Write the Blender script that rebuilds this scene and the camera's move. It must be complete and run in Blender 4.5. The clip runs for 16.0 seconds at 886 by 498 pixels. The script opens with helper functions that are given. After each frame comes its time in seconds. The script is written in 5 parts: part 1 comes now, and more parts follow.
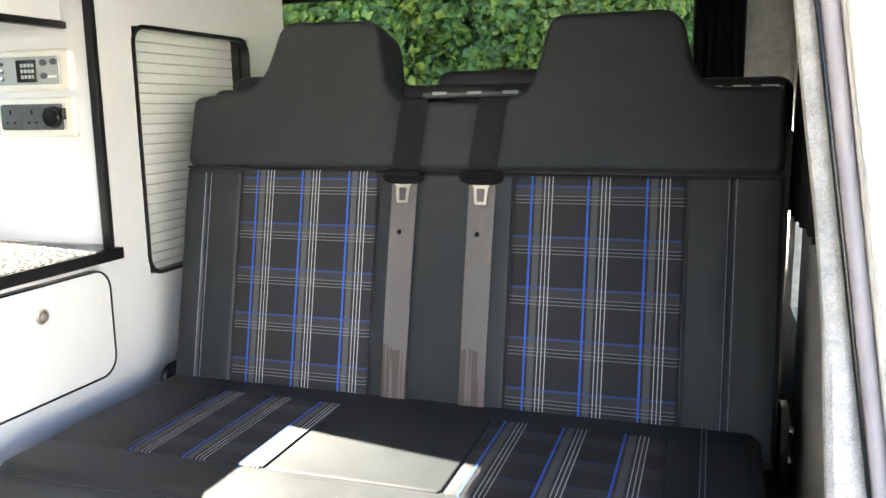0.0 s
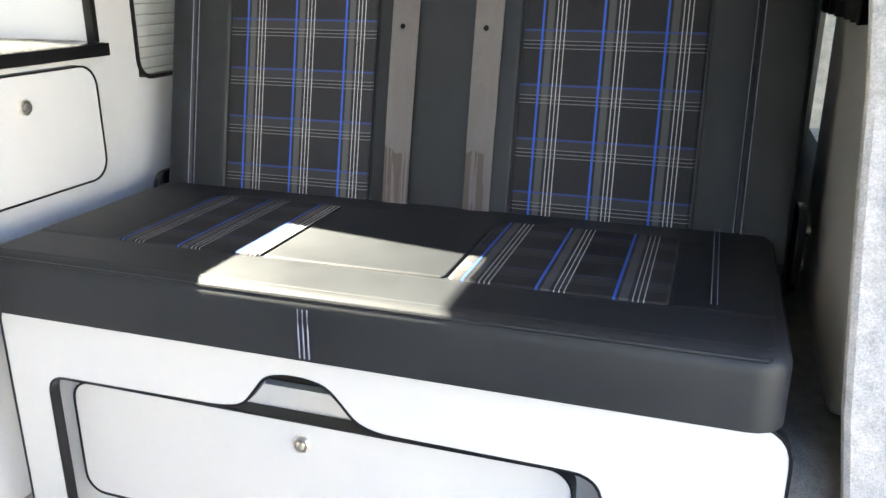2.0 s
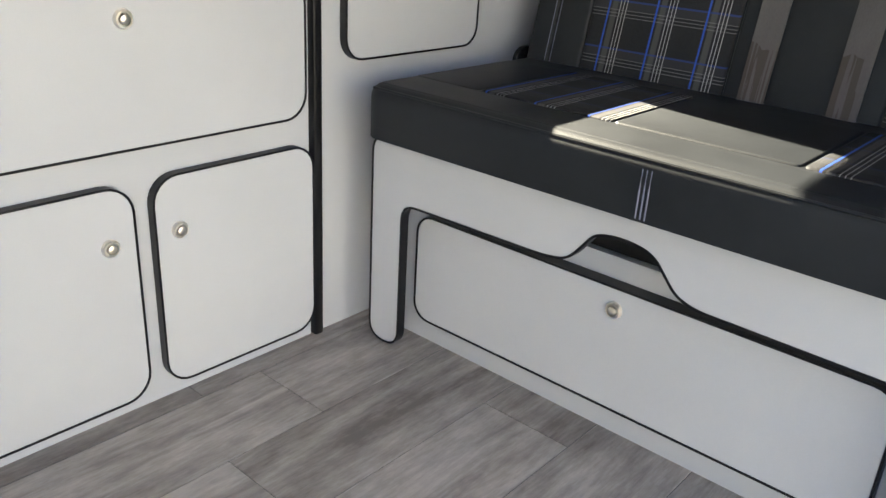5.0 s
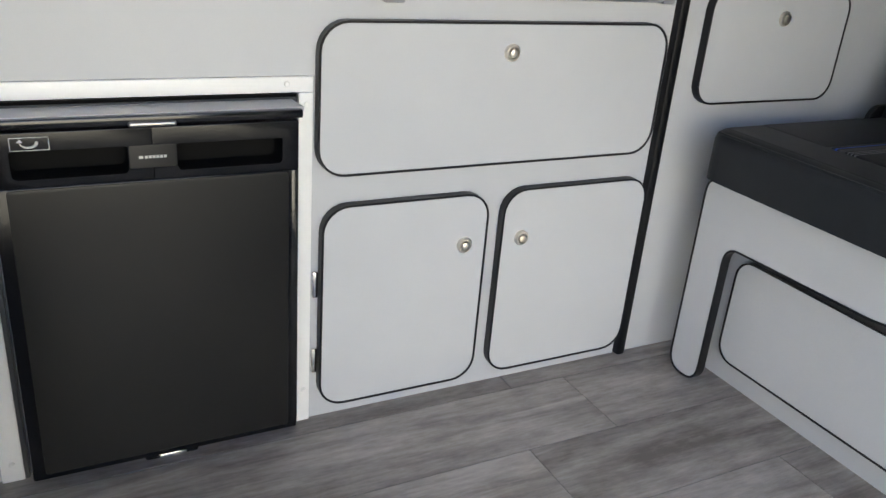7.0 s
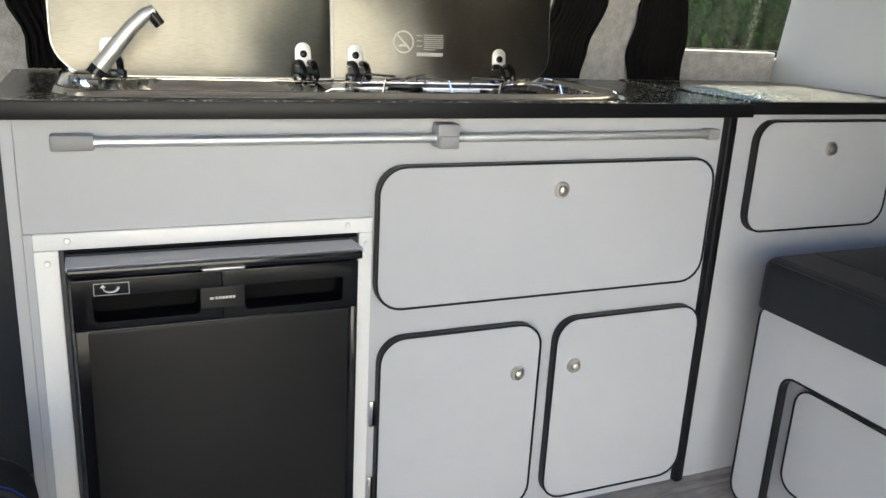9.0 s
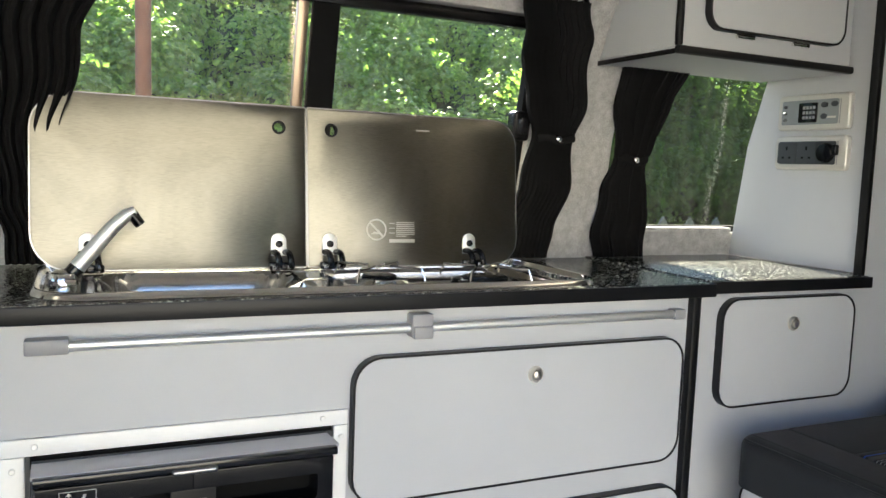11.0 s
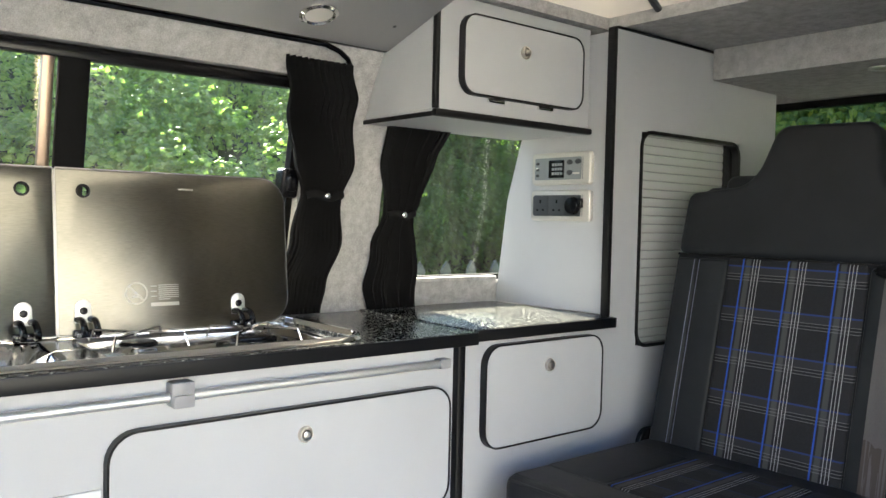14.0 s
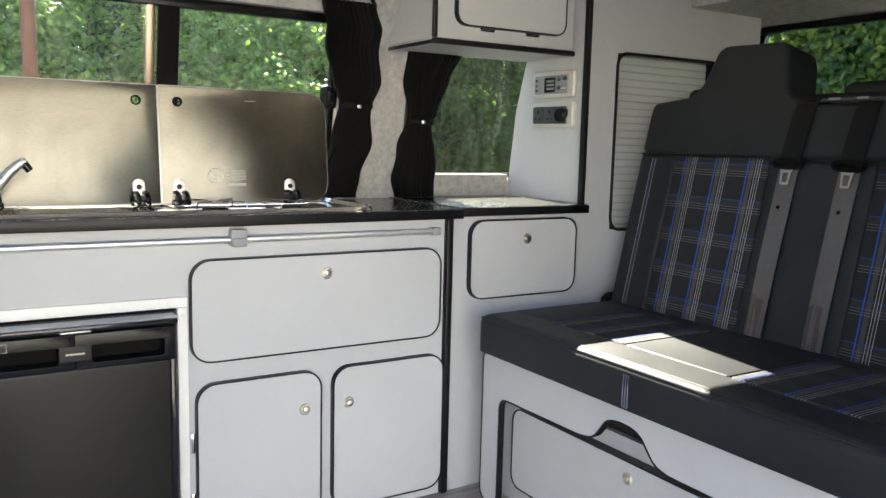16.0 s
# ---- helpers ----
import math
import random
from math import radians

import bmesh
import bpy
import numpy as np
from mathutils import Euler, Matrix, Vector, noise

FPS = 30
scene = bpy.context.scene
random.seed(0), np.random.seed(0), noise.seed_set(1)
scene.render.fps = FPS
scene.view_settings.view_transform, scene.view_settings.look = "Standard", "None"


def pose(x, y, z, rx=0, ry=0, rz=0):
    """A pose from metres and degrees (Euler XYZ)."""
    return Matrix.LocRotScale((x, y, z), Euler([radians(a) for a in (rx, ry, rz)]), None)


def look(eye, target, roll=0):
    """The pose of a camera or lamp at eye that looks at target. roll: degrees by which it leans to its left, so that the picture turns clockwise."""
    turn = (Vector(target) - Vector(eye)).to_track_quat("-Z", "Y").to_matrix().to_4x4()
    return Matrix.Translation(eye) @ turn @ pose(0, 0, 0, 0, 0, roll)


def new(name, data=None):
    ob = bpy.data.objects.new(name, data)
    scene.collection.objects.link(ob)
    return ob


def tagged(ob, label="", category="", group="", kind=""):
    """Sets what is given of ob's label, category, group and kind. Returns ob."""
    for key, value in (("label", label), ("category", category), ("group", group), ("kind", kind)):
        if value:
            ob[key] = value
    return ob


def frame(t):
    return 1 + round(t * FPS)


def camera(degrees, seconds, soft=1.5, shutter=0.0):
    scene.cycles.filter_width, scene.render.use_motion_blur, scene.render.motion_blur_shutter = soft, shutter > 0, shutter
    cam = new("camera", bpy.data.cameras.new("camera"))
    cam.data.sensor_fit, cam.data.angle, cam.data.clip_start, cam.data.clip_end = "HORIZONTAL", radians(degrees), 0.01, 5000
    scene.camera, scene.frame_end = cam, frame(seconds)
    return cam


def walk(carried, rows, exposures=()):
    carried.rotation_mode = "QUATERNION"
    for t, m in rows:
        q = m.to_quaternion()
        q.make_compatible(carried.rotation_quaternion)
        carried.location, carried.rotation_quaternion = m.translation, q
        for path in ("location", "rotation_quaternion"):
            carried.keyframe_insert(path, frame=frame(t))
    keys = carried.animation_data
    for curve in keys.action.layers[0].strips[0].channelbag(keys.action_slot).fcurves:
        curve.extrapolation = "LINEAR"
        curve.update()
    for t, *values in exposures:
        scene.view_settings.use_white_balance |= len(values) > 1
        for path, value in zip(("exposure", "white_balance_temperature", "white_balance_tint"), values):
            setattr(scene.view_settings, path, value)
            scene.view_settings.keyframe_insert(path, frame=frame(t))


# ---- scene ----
from mathutils.geometry import tessellate_polygon

cam = camera(57.4, 16.0)
PATH = [
    (0, (0.055, 0.12, 0.991), (-0.57, 1.989, 0.647), -0.9),
    (0.5, (0.049, 0.127, 0.966), (-0.571, 1.983, 0.552), -0.6),
    (1, (0.044, 0.136, 0.933), (-0.571, 1.974, 0.44), -0.4),
    (1.5, (0.04, 0.146, 0.899), (-0.56, 1.966, 0.328), -0.2),
    (2, (0.034, 0.145, 0.856), (-0.564, 1.942, 0.214), 0.1),
    (2.5, (0.034, 0.149, 0.812), (-0.564, 1.923, 0.108), 0.3),
    (3, (0.037, 0.148, 0.78), (-0.562, 1.896, 0.013), 0.8),
    (3.5, (0.036, 0.142, 0.769), (-0.613, 1.851, -0.043), 1.5),
    (4, (0.029, 0.121, 0.775), (-0.776, 1.756, -0.049), 1.6),
    (4.5, (0.035, 0.098, 0.767), (-0.967, 1.634, -0.031), 2.6),
    (5, (0.022, 0.052, 0.764), (-1.166, 1.453, -0.027), 3.4),
    (5.2, (0.017, 0.035, 0.764), (-1.23, 1.384, -0.028), 3.8),
    (7.3, (0.066, -0.082, 0.812), (-1.579, 0.751, 0.04), 4.6),
    (7.5, (0.073, -0.084, 0.819), (-1.59, 0.731, 0.062), 4.4),
    (8, (0.076, -0.087, 0.837), (-1.624, 0.704, 0.143), 4.1),
    (8.5, (0.077, -0.084, 0.847), (-1.655, 0.695, 0.221), 3.6),
    (9, (0.074, -0.083, 0.866), (-1.68, 0.689, 0.296), 3.1),
    (9.5, (0.074, -0.089, 0.885), (-1.706, 0.686, 0.404), 2.6),
    (9.7, (0.077, -0.09, 0.897), (-1.715, 0.684, 0.46), 2.4),
    (11.8, (0.067, -0.094, 0.921), (-1.698, 0.844, 0.837), 1.6),
    (12, (0.064, -0.091, 0.921), (-1.68, 0.884, 0.846), 1.6),
    (12.5, (0.066, -0.08, 0.926), (-1.624, 0.987, 0.868), 1.6),
    (13, (0.074, -0.071, 0.929), (-1.565, 1.075, 0.88), 1.8),
    (13.5, (0.081, -0.064, 0.933), (-1.503, 1.157, 0.885), 1.8),
    (14, (0.114, -0.062, 0.946), (-1.423, 1.216, 0.874), 1.3),
    (14.5, (0.215, -0.04, 0.954), (-1.337, 1.216, 0.829), 1.0),
    (15, (0.407, 0.024, 0.934), (-1.263, 1.112, 0.763), 2.7),
    (15.5, (0.553, -0.035, 0.917), (-1.153, 0.984, 0.689), 2.5),
    (16, (0.676, -0.138, 0.899), (-1.011, 0.904, 0.639), 1.4),
]

EXPOSURES = [(t, stops, kelvin, 17) for t, stops, kelvin in (
    (0.0, 5.1, 6100), (1.5, 5.15, 6000), (2.5, 4.2, 6300), (3.5, 3.8, 6400), (5.0, 3.65, 6250), (7.5, 3.42, 5950), (9.5, 3.42, 5950), (12.0, 3.6, 5900), (14.5, 3.8, 5850), (16.0, 3.55, 5950))]
walk(cam, [(t, look(eye, target, roll)) for t, eye, target, roll in PATH], EXPOSURES)

# ---- world, sun ----
SUN = Vector((-1.0, 0.20, 0.59)).normalized()
world = bpy.data.worlds.new("sky")
scene.world = world
world.use_nodes = True
wn = world.node_tree
sky = wn.nodes.new("ShaderNodeTexSky")
sky.sky_type = 'NISHITA'
sky.sun_disc = False
sky.sun_elevation = math.asin(SUN.z)
sky.sun_rotation = math.atan2(SUN.x, SUN.y)
wn.links.new(sky.outputs[0], wn.nodes["Background"].inputs[0])
wn.nodes["Background"].inputs[1].default_value = 0.056
sun_data = bpy.data.lights.new("sun", 'SUN')
sun_data.energy, sun_data.angle, sun_data.color = 5.0, radians(0.5), (1.0, 0.925, 0.66)
sun = new("sun", sun_data)
sun.matrix_world = look(SUN * 30, (0, 0, 0))


# ---- materials ----
def nodes_of(name):
    m = bpy.data.materials.new(name)
    m.use_nodes = True
    nt = m.node_tree
    return m, nt, nt.nodes["Principled BSDF"]


def link(nt, a, b):
    nt.links.new(a, b)


def position(nt, scale=(1, 1, 1), turn=(0, 0, 0)):
    g = nt.nodes.new("ShaderNodeNewGeometry")
    mp = nt.nodes.new("ShaderNodeMapping")
    mp.inputs["Scale"].default_value = scale
    mp.inputs["Rotation"].default_value = turn
    link(nt, g.outputs["Position"], mp.inputs["Vector"])
    return mp.outputs[0]


def noise_of(nt, vec, scale, detail=4, rough=0.6):
    n = nt.nodes.new("ShaderNodeTexNoise")
    n.inputs["Scale"].default_value, n.inputs["Detail"].default_value, n.inputs["Roughness"].default_value = scale, detail, rough
    link(nt, vec, n.inputs["Vector"])
    return n.outputs["Fac"]


def ramp(nt, fac, stops):
    r = nt.nodes.new("ShaderNodeValToRGB")
    while len(r.color_ramp.elements) < len(stops):
        r.color_ramp.elements.new(0.5)
    for e, (p, c) in zip(r.color_ramp.elements, stops):
        e.position, e.color = p, (*c, 1)
    link(nt, fac, r.inputs[0])
    return r.outputs[0]


def maths(nt, op, a, b=None):
    n = nt.nodes.new("ShaderNodeMath")
    n.operation = op
    for i, v in enumerate((a, b)):
        if v is None:
            continue
        if isinstance(v, (int, float)):
            n.inputs[i].default_value = v
        else:
            link(nt, v, n.inputs[i])
    return n.outputs[0]


def mixed(nt, fac, a, b, kind='MIX'):
    n = nt.nodes.new("ShaderNodeMix")
    n.data_type, n.blend_type = 'RGBA', kind
    for sock, v in ((n.inputs[0], fac), (n.inputs[6], a), (n.inputs[7], b)):
        if isinstance(v, (int, float)):
            sock.default_value = v
        elif isinstance(v, tuple):
            sock.default_value = (*v, 1)
        else:
            link(nt, v, sock)
    return n.outputs[2]


def bump_of(nt, b, height, strength, dist=0.001):
    n = nt.nodes.new("ShaderNodeBump")
    n.inputs["Strength"].default_value, n.inputs["Distance"].default_value = strength, dist
    link(nt, height, n.inputs["Height"])
    link(nt, n.outputs[0], b.inputs["Normal"])


def plain(name, col, rough=0.5, metal=0.0, var=0.12, scale=6, fine=250, bump=0.15, stretch=(1, 1, 1), spec=0.5, rvar=0.08):
    m, nt, b = nodes_of(name)
    v = position(nt, stretch)
    big, small = noise_of(nt, v, scale), noise_of(nt, v, fine, 3)
    both = maths(nt, 'ADD', maths(nt, 'MULTIPLY', big, 0.6), maths(nt, 'MULTIPLY', small, 0.4))
    lo, hi = tuple(c * (1 - var) for c in col), tuple(min(1, c * (1 + var)) for c in col)
    link(nt, ramp(nt, both, [(0.3, lo), (0.7, hi)]), b.inputs["Base Color"])
    r = maths(nt, 'ADD', maths(nt, 'MULTIPLY', big, 2 * rvar), rough - rvar)
    link(nt, r, b.inputs["Roughness"])
    b.inputs["Metallic"].default_value = metal
    b.inputs["Specular IOR Level"].default_value = spec
    if bump:
        bump_of(nt, b, small, bump, 0.0006)
    return m


LAMINATE = plain("grey_laminate", (0.508, 0.518, 0.538), 0.42, var=0.04, fine=500, bump=0.06)
# copy of the laminate, darkened for the shaded underside of the ceiling panel
SHADED_LAMINATE = plain("mid_grey_laminate", (0.27, 0.27, 0.275), 0.42, var=0.05, fine=500, bump=0.06)
EDGE = plain("black_edging", (0.007, 0.007, 0.008), 0.38, var=0.2, bump=0.05, spec=0.3)
BLACK_PLASTIC = plain("black_plastic", (0.006, 0.006, 0.007), 0.20, var=0.2, bump=0.03, spec=0.28)
GLOSS_BLACK = plain("gloss_black_plastic", (0.008, 0.008, 0.009), 0.12, var=0.2, bump=0.0)
MATT_BLACK = plain("matt_black_panel", (0.009, 0.0085, 0.008), 0.36, var=0.15, bump=0.05, spec=0.4)
# near-black stand-in for shade in the fridge gap, grip recess and socket holes
RECESS_SHADE = plain("dark_recess", (0.004, 0.004, 0.004), 0.6, var=0.2, bump=0, spec=0.08)
WHITE_METAL = plain("white_coated_metal", (0.88, 0.88, 0.87), 0.3, var=0.03, bump=0.03)
GREY_PLASTIC = plain("grey_plastic", (0.30, 0.30, 0.31), 0.4, var=0.06, bump=0.08)
TRIM_PALE = plain("pale_grey_plastic", (0.46, 0.46, 0.49), 0.35, var=0.05, bump=0.04)
BRONZE = plain("bronze_anodised_metal", (0.36, 0.27, 0.20), 0.3, metal=0.9, var=0.08, bump=0.03)
SILVER_PLASTIC = plain("silver_plastic", (0.62, 0.60, 0.56), 0.3, metal=0.3, var=0.05, bump=0.03)
DARK_PLASTIC = plain("dark_grey_plastic", (0.05, 0.055, 0.06), 0.38, var=0.1, bump=0.08)
MID_PLASTIC = plain("grey_face_plastic", (0.25, 0.27, 0.28), 0.4, var=0.06, bump=0.05)
CHROME = plain("chrome", (0.80, 0.79, 0.77), 0.10, metal=1.0, var=0.04, bump=0.0)
ALUMINIUM = plain("satin_aluminium", (0.88, 0.88, 0.87), 0.48, metal=1.0, var=0.04, bump=0.02)
WARM_CHROME = plain("warm_chrome", (0.84, 0.79, 0.71), 0.32, metal=1.0, var=0.05, bump=0.0)
POLISHED = plain("polished_steel", (0.66, 0.655, 0.64), 0.13, metal=1.0, var=0.08, fine=120, bump=0.05, rvar=0.06)
PRINT = plain("pale_print", (0.62, 0.60, 0.56), 0.5, var=0.05, bump=0)
FABRIC = plain("black_curtain_cloth", (0.011, 0.011, 0.0115), 0.95, var=0.25, fine=900, bump=0.4, spec=0.08)
MATT_RUBBER = plain("matt_black_rubber", (0.005, 0.005, 0.0055), 0.75, var=0.2, bump=0.1, spec=0.12)


def canvas_material():
    m = plain("cream_canvas", (0.80, 0.76, 0.71), 0.8, var=0.05, fine=700, bump=0.2)
    nt = m.node_tree
    tl = nt.nodes.new("ShaderNodeBsdfTranslucent")
    tl.inputs[0].default_value = (0.82, 0.79, 0.74, 1)
    mx = nt.nodes.new("ShaderNodeMixShader")
    mx.inputs[0].default_value = 0.22
    link(nt, nt.nodes["Principled BSDF"].outputs[0], mx.inputs[1])
    link(nt, tl.outputs[0], mx.inputs[2])
    link(nt, mx.outputs[0], nt.nodes["Material Output"].inputs[0])
    return m


CANVAS = canvas_material()
WHITE_PAINT = plain("white_body_paint", (0.80, 0.79, 0.78), 0.22, var=0.02, bump=0)
RUBBER = plain("grey_ribbed_rubber", (0.36, 0.335, 0.36), 0.6, var=0.1, bump=0.1)
TRIM_GREY = plain("grey_moulded_trim", (0.22, 0.22, 0.21), 0.5, var=0.1, bump=0.2)
PILLAR_TRIM = plain("dark_pillar_trim", (0.085, 0.088, 0.09), 0.5, var=0.12, bump=0.2)
SHUTTER_MAT = plain("silver_shutter", (0.80, 0.82, 0.81), 0.24, metal=0.35, var=0.04, bump=0.03)
WEB_BLACK = plain("black_webbing", (0.007, 0.007, 0.008), 0.6, var=0.2, scale=30, fine=900, bump=0.5, spec=0.15)
TONGUE = plain("dull_chrome", (0.42, 0.41, 0.40), 0.30, metal=1.0, var=0.08, bump=0.02)


def sheen_webbing():
    """Webbing greyed to carry its sheen, with brown rub marks near the buckle end."""
    m = plain("worn_grey_webbing", (0.085, 0.079, 0.080), 0.36, var=0.3, scale=18, fine=900, bump=0.5, stretch=(1, .25, .25))
    nt = m.node_tree
    b = nt.nodes["Principled BSDF"]
    base = b.inputs["Base Color"].links[0].from_socket
    rub = noise_of(nt, position(nt, (1, 0.03, 0.03)), 75, 3)
    sep = nt.nodes.new("ShaderNodeSeparateXYZ")
    link(nt, position(nt), sep.inputs[0])
    patch = noise_of(nt, position(nt, (1, 1, 1)), 22, 2)
    low = maths(nt, 'LESS_THAN', maths(nt, 'ADD', sep.outputs["Z"], maths(nt, 'MULTIPLY', patch, 0.06)), 0.605)
    mark = maths(nt, 'MULTIPLY', maths(nt, 'GREATER_THAN', rub, 0.50), low)
    link(nt, mixed(nt, maths(nt, 'MULTIPLY', mark, 0.75), base, (0.035, 0.020, 0.016)), b.inputs["Base Color"])
    return m


WEB_GREY = sheen_webbing()
BROWN_POST = plain("brown_timber", (0.16, 0.07, 0.045), 0.8, var=0.3, scale=8, bump=0.5)
BUFF = plain("grey_render", (0.40, 0.39, 0.37), 0.85, var=0.12, scale=2, fine=60, bump=0.3)
PALE_WOOD = plain("pale_weathered_wood", (0.42, 0.42, 0.38), 0.8, var=0.3, bump=0.5)


def carpet_material(name, k):
    m, nt, b = nodes_of(name)
    v = position(nt)
    a, c = noise_of(nt, v, 45, 5, 0.7), noise_of(nt, v, 420, 3, 0.7)
    f = maths(nt, 'ADD', maths(nt, 'MULTIPLY', a, 0.5), maths(nt, 'MULTIPLY', c, 0.5))
    link(nt, ramp(nt, f, [(0.33, (0.22 * k, 0.215 * k, 0.21 * k)), (0.52, (0.37 * k, 0.365 * k, 0.36 * k)), (0.7, (0.50 * k,) * 3)]), b.inputs["Base Color"])
    b.inputs["Roughness"].default_value = 0.95
    b.inputs["Specular IOR Level"].default_value = 0.1
    bump_of(nt, b, f, 0.8, 0.003)
    return m


def granite_material():
    m, nt, b = nodes_of("black_granite_laminate")
    v = position(nt)
    vo = nt.nodes.new("ShaderNodeTexVoronoi")
    vo.inputs["Scale"].default_value = 260
    link(nt, v, vo.inputs["Vector"])
    f = noise_of(nt, v, 150, 3, 0.7)
    link(nt, ramp(nt, f, [(0.38, (0.008, 0.008, 0.009)), (0.54, (0.035, 0.035, 0.034)), (0.62, (0.42, 0.43, 0.38))]), b.inputs["Base Color"])
    link(nt, maths(nt, 'ADD', maths(nt, 'MULTIPLY', f, 0.25), 0.04), b.inputs["Roughness"])
    bump_of(nt, b, vo.outputs["Distance"], 0.55, 0.0008)
    return m


def leather_material():
    m, nt, b = nodes_of("black_leather")
    v = position(nt)
    vo = nt.nodes.new("ShaderNodeTexVoronoi")
    vo.inputs["Scale"].default_value = 700
    link(nt, v, vo.inputs["Vector"])
    big = noise_of(nt, v, 9, 4)
    link(nt, ramp(nt, big, [(0.3, (0.0095, 0.0112, 0.0138)), (0.7, (0.0155, 0.0177, 0.021))]), b.inputs["Base Color"])
    link(nt, maths(nt, 'ADD', maths(nt, 'MULTIPLY', big, 0.12), 0.47), b.inputs["Roughness"])
    h = maths(nt, 'ADD', maths(nt, 'MULTIPLY', vo.outputs["Distance"], 0.4), maths(nt, 'MULTIPLY', big, 3.0))
    bump_of(nt, b, h, 0.22, 0.0012)
    b.inputs["Specular IOR Level"].default_value = 0.30
    return m


def tartan_material(name, u0, up, v0, sign):
    """Woven check: bands across x from u0 and across the axis up from v0."""
    m, nt, b = nodes_of(name)
    g = nt.nodes.new("ShaderNodeNewGeometry")
    sep = nt.nodes.new("ShaderNodeSeparateXYZ")
    link(nt, g.outputs["Position"], sep.inputs[0])
    u = maths(nt, 'FRACT', maths(nt, 'DIVIDE', maths(nt, 'SUBTRACT', sep.outputs["X"], u0), 0.0955))
    w = maths(nt, 'SUBTRACT', sep.outputs[up], v0)
    v = maths(nt, 'FRACT', maths(nt, 'DIVIDE', maths(nt, 'MULTIPLY', w, sign), 0.0838))

    def stripe(c, at, width, period):
        n = nt.nodes.new("ShaderNodeMath")
        n.operation = 'COMPARE'
        link(nt, c, n.inputs[0])
        n.inputs[1].default_value, n.inputs[2].default_value = at / period, width / period / 2
        return n.outputs[0]

    P, Q = 0.0955, 0.0838
    cross = 0.55 if up == "Z" else 0.22
    thread = noise_of(nt, position(nt, (1, 1, 1)), 900, 2)
    col = ramp(nt, thread, [(0.3, (0.008, 0.008, 0.009)), (0.7, (0.020, 0.020, 0.023))])
    col = mixed(nt, maths(nt, 'MULTIPLY', stripe(v, 0.010, 0.016, Q), 0.5), col, (0.035, 0.036, 0.04))
    col = mixed(nt, maths(nt, 'MULTIPLY', stripe(u, 0.0145, 0.011, P), 0.75), col, (0.075, 0.072, 0.07))
    col = mixed(nt, maths(nt, 'MULTIPLY', stripe(v, 0.003, 0.0032, Q), cross + 0.1), col, (0.018, 0.045, 0.20))
    for at in (0.0190, 0.0248, 0.0306):
        col = mixed(nt, maths(nt, 'MULTIPLY', stripe(v, at, 0.0013, Q), cross), col, (0.20, 0.20, 0.20))
    for at in (0.0255, 0.0320, 0.0385):
        col = mixed(nt, stripe(u, at, 0.0014, P), col, (0.33, 0.33, 0.33))
    col = mixed(nt, stripe(u, 0.0032, 0.0034, P), col, (0.020, 0.075, 0.40))
    link(nt, col, b.inputs["Base Color"])
    b.inputs["Roughness"].default_value = 0.75
    b.inputs["Specular IOR Level"].default_value = 0.3
    bump_of(nt, b, thread, 0.4, 0.0006)
    return m


def brushed_material():
    m, nt, b = nodes_of("brushed_stainless_steel")
    v = position(nt, (1, 2, 60))
    f = noise_of(nt, v, 40, 3)
    smear = noise_of(nt, position(nt, (1, 1, 1)), 9, 2, 0.5)
    swirl = nt.nodes.new("ShaderNodeTexNoise")
    swirl.inputs["Scale"].default_value, swirl.inputs["Detail"].default_value, swirl.inputs["Distortion"].default_value = 9, 4, 2.5
    link(nt, position(nt, (1, 1, 0.6), (0.6, 0, 0)), swirl.inputs["Vector"])
    tone = maths(nt, 'ADD', maths(nt, 'MULTIPLY', f, 0.75), maths(nt, 'MULTIPLY', swirl.outputs["Fac"], 0.25))
    link(nt, ramp(nt, tone, [(0.36, (0.22, 0.207, 0.172)), (0.64, (0.31, 0.292, 0.245))]), b.inputs["Base Color"])
    b.inputs["Metallic"].default_value = 1.0
    link(nt, ramp(nt, smear, [(0.30, (0.275,) * 3), (0.75, (0.315,) * 3)]), b.inputs["Roughness"])
    grain = nt.nodes.new("ShaderNodeCombineXYZ")
    grain.inputs[2].default_value = 1.0
    b.inputs["Anisotropic"].default_value = 0.85
    link(nt, grain.outputs[0], b.inputs["Tangent"])
    bump_of(nt, b, f, 0.03, 0.0004)
    return m


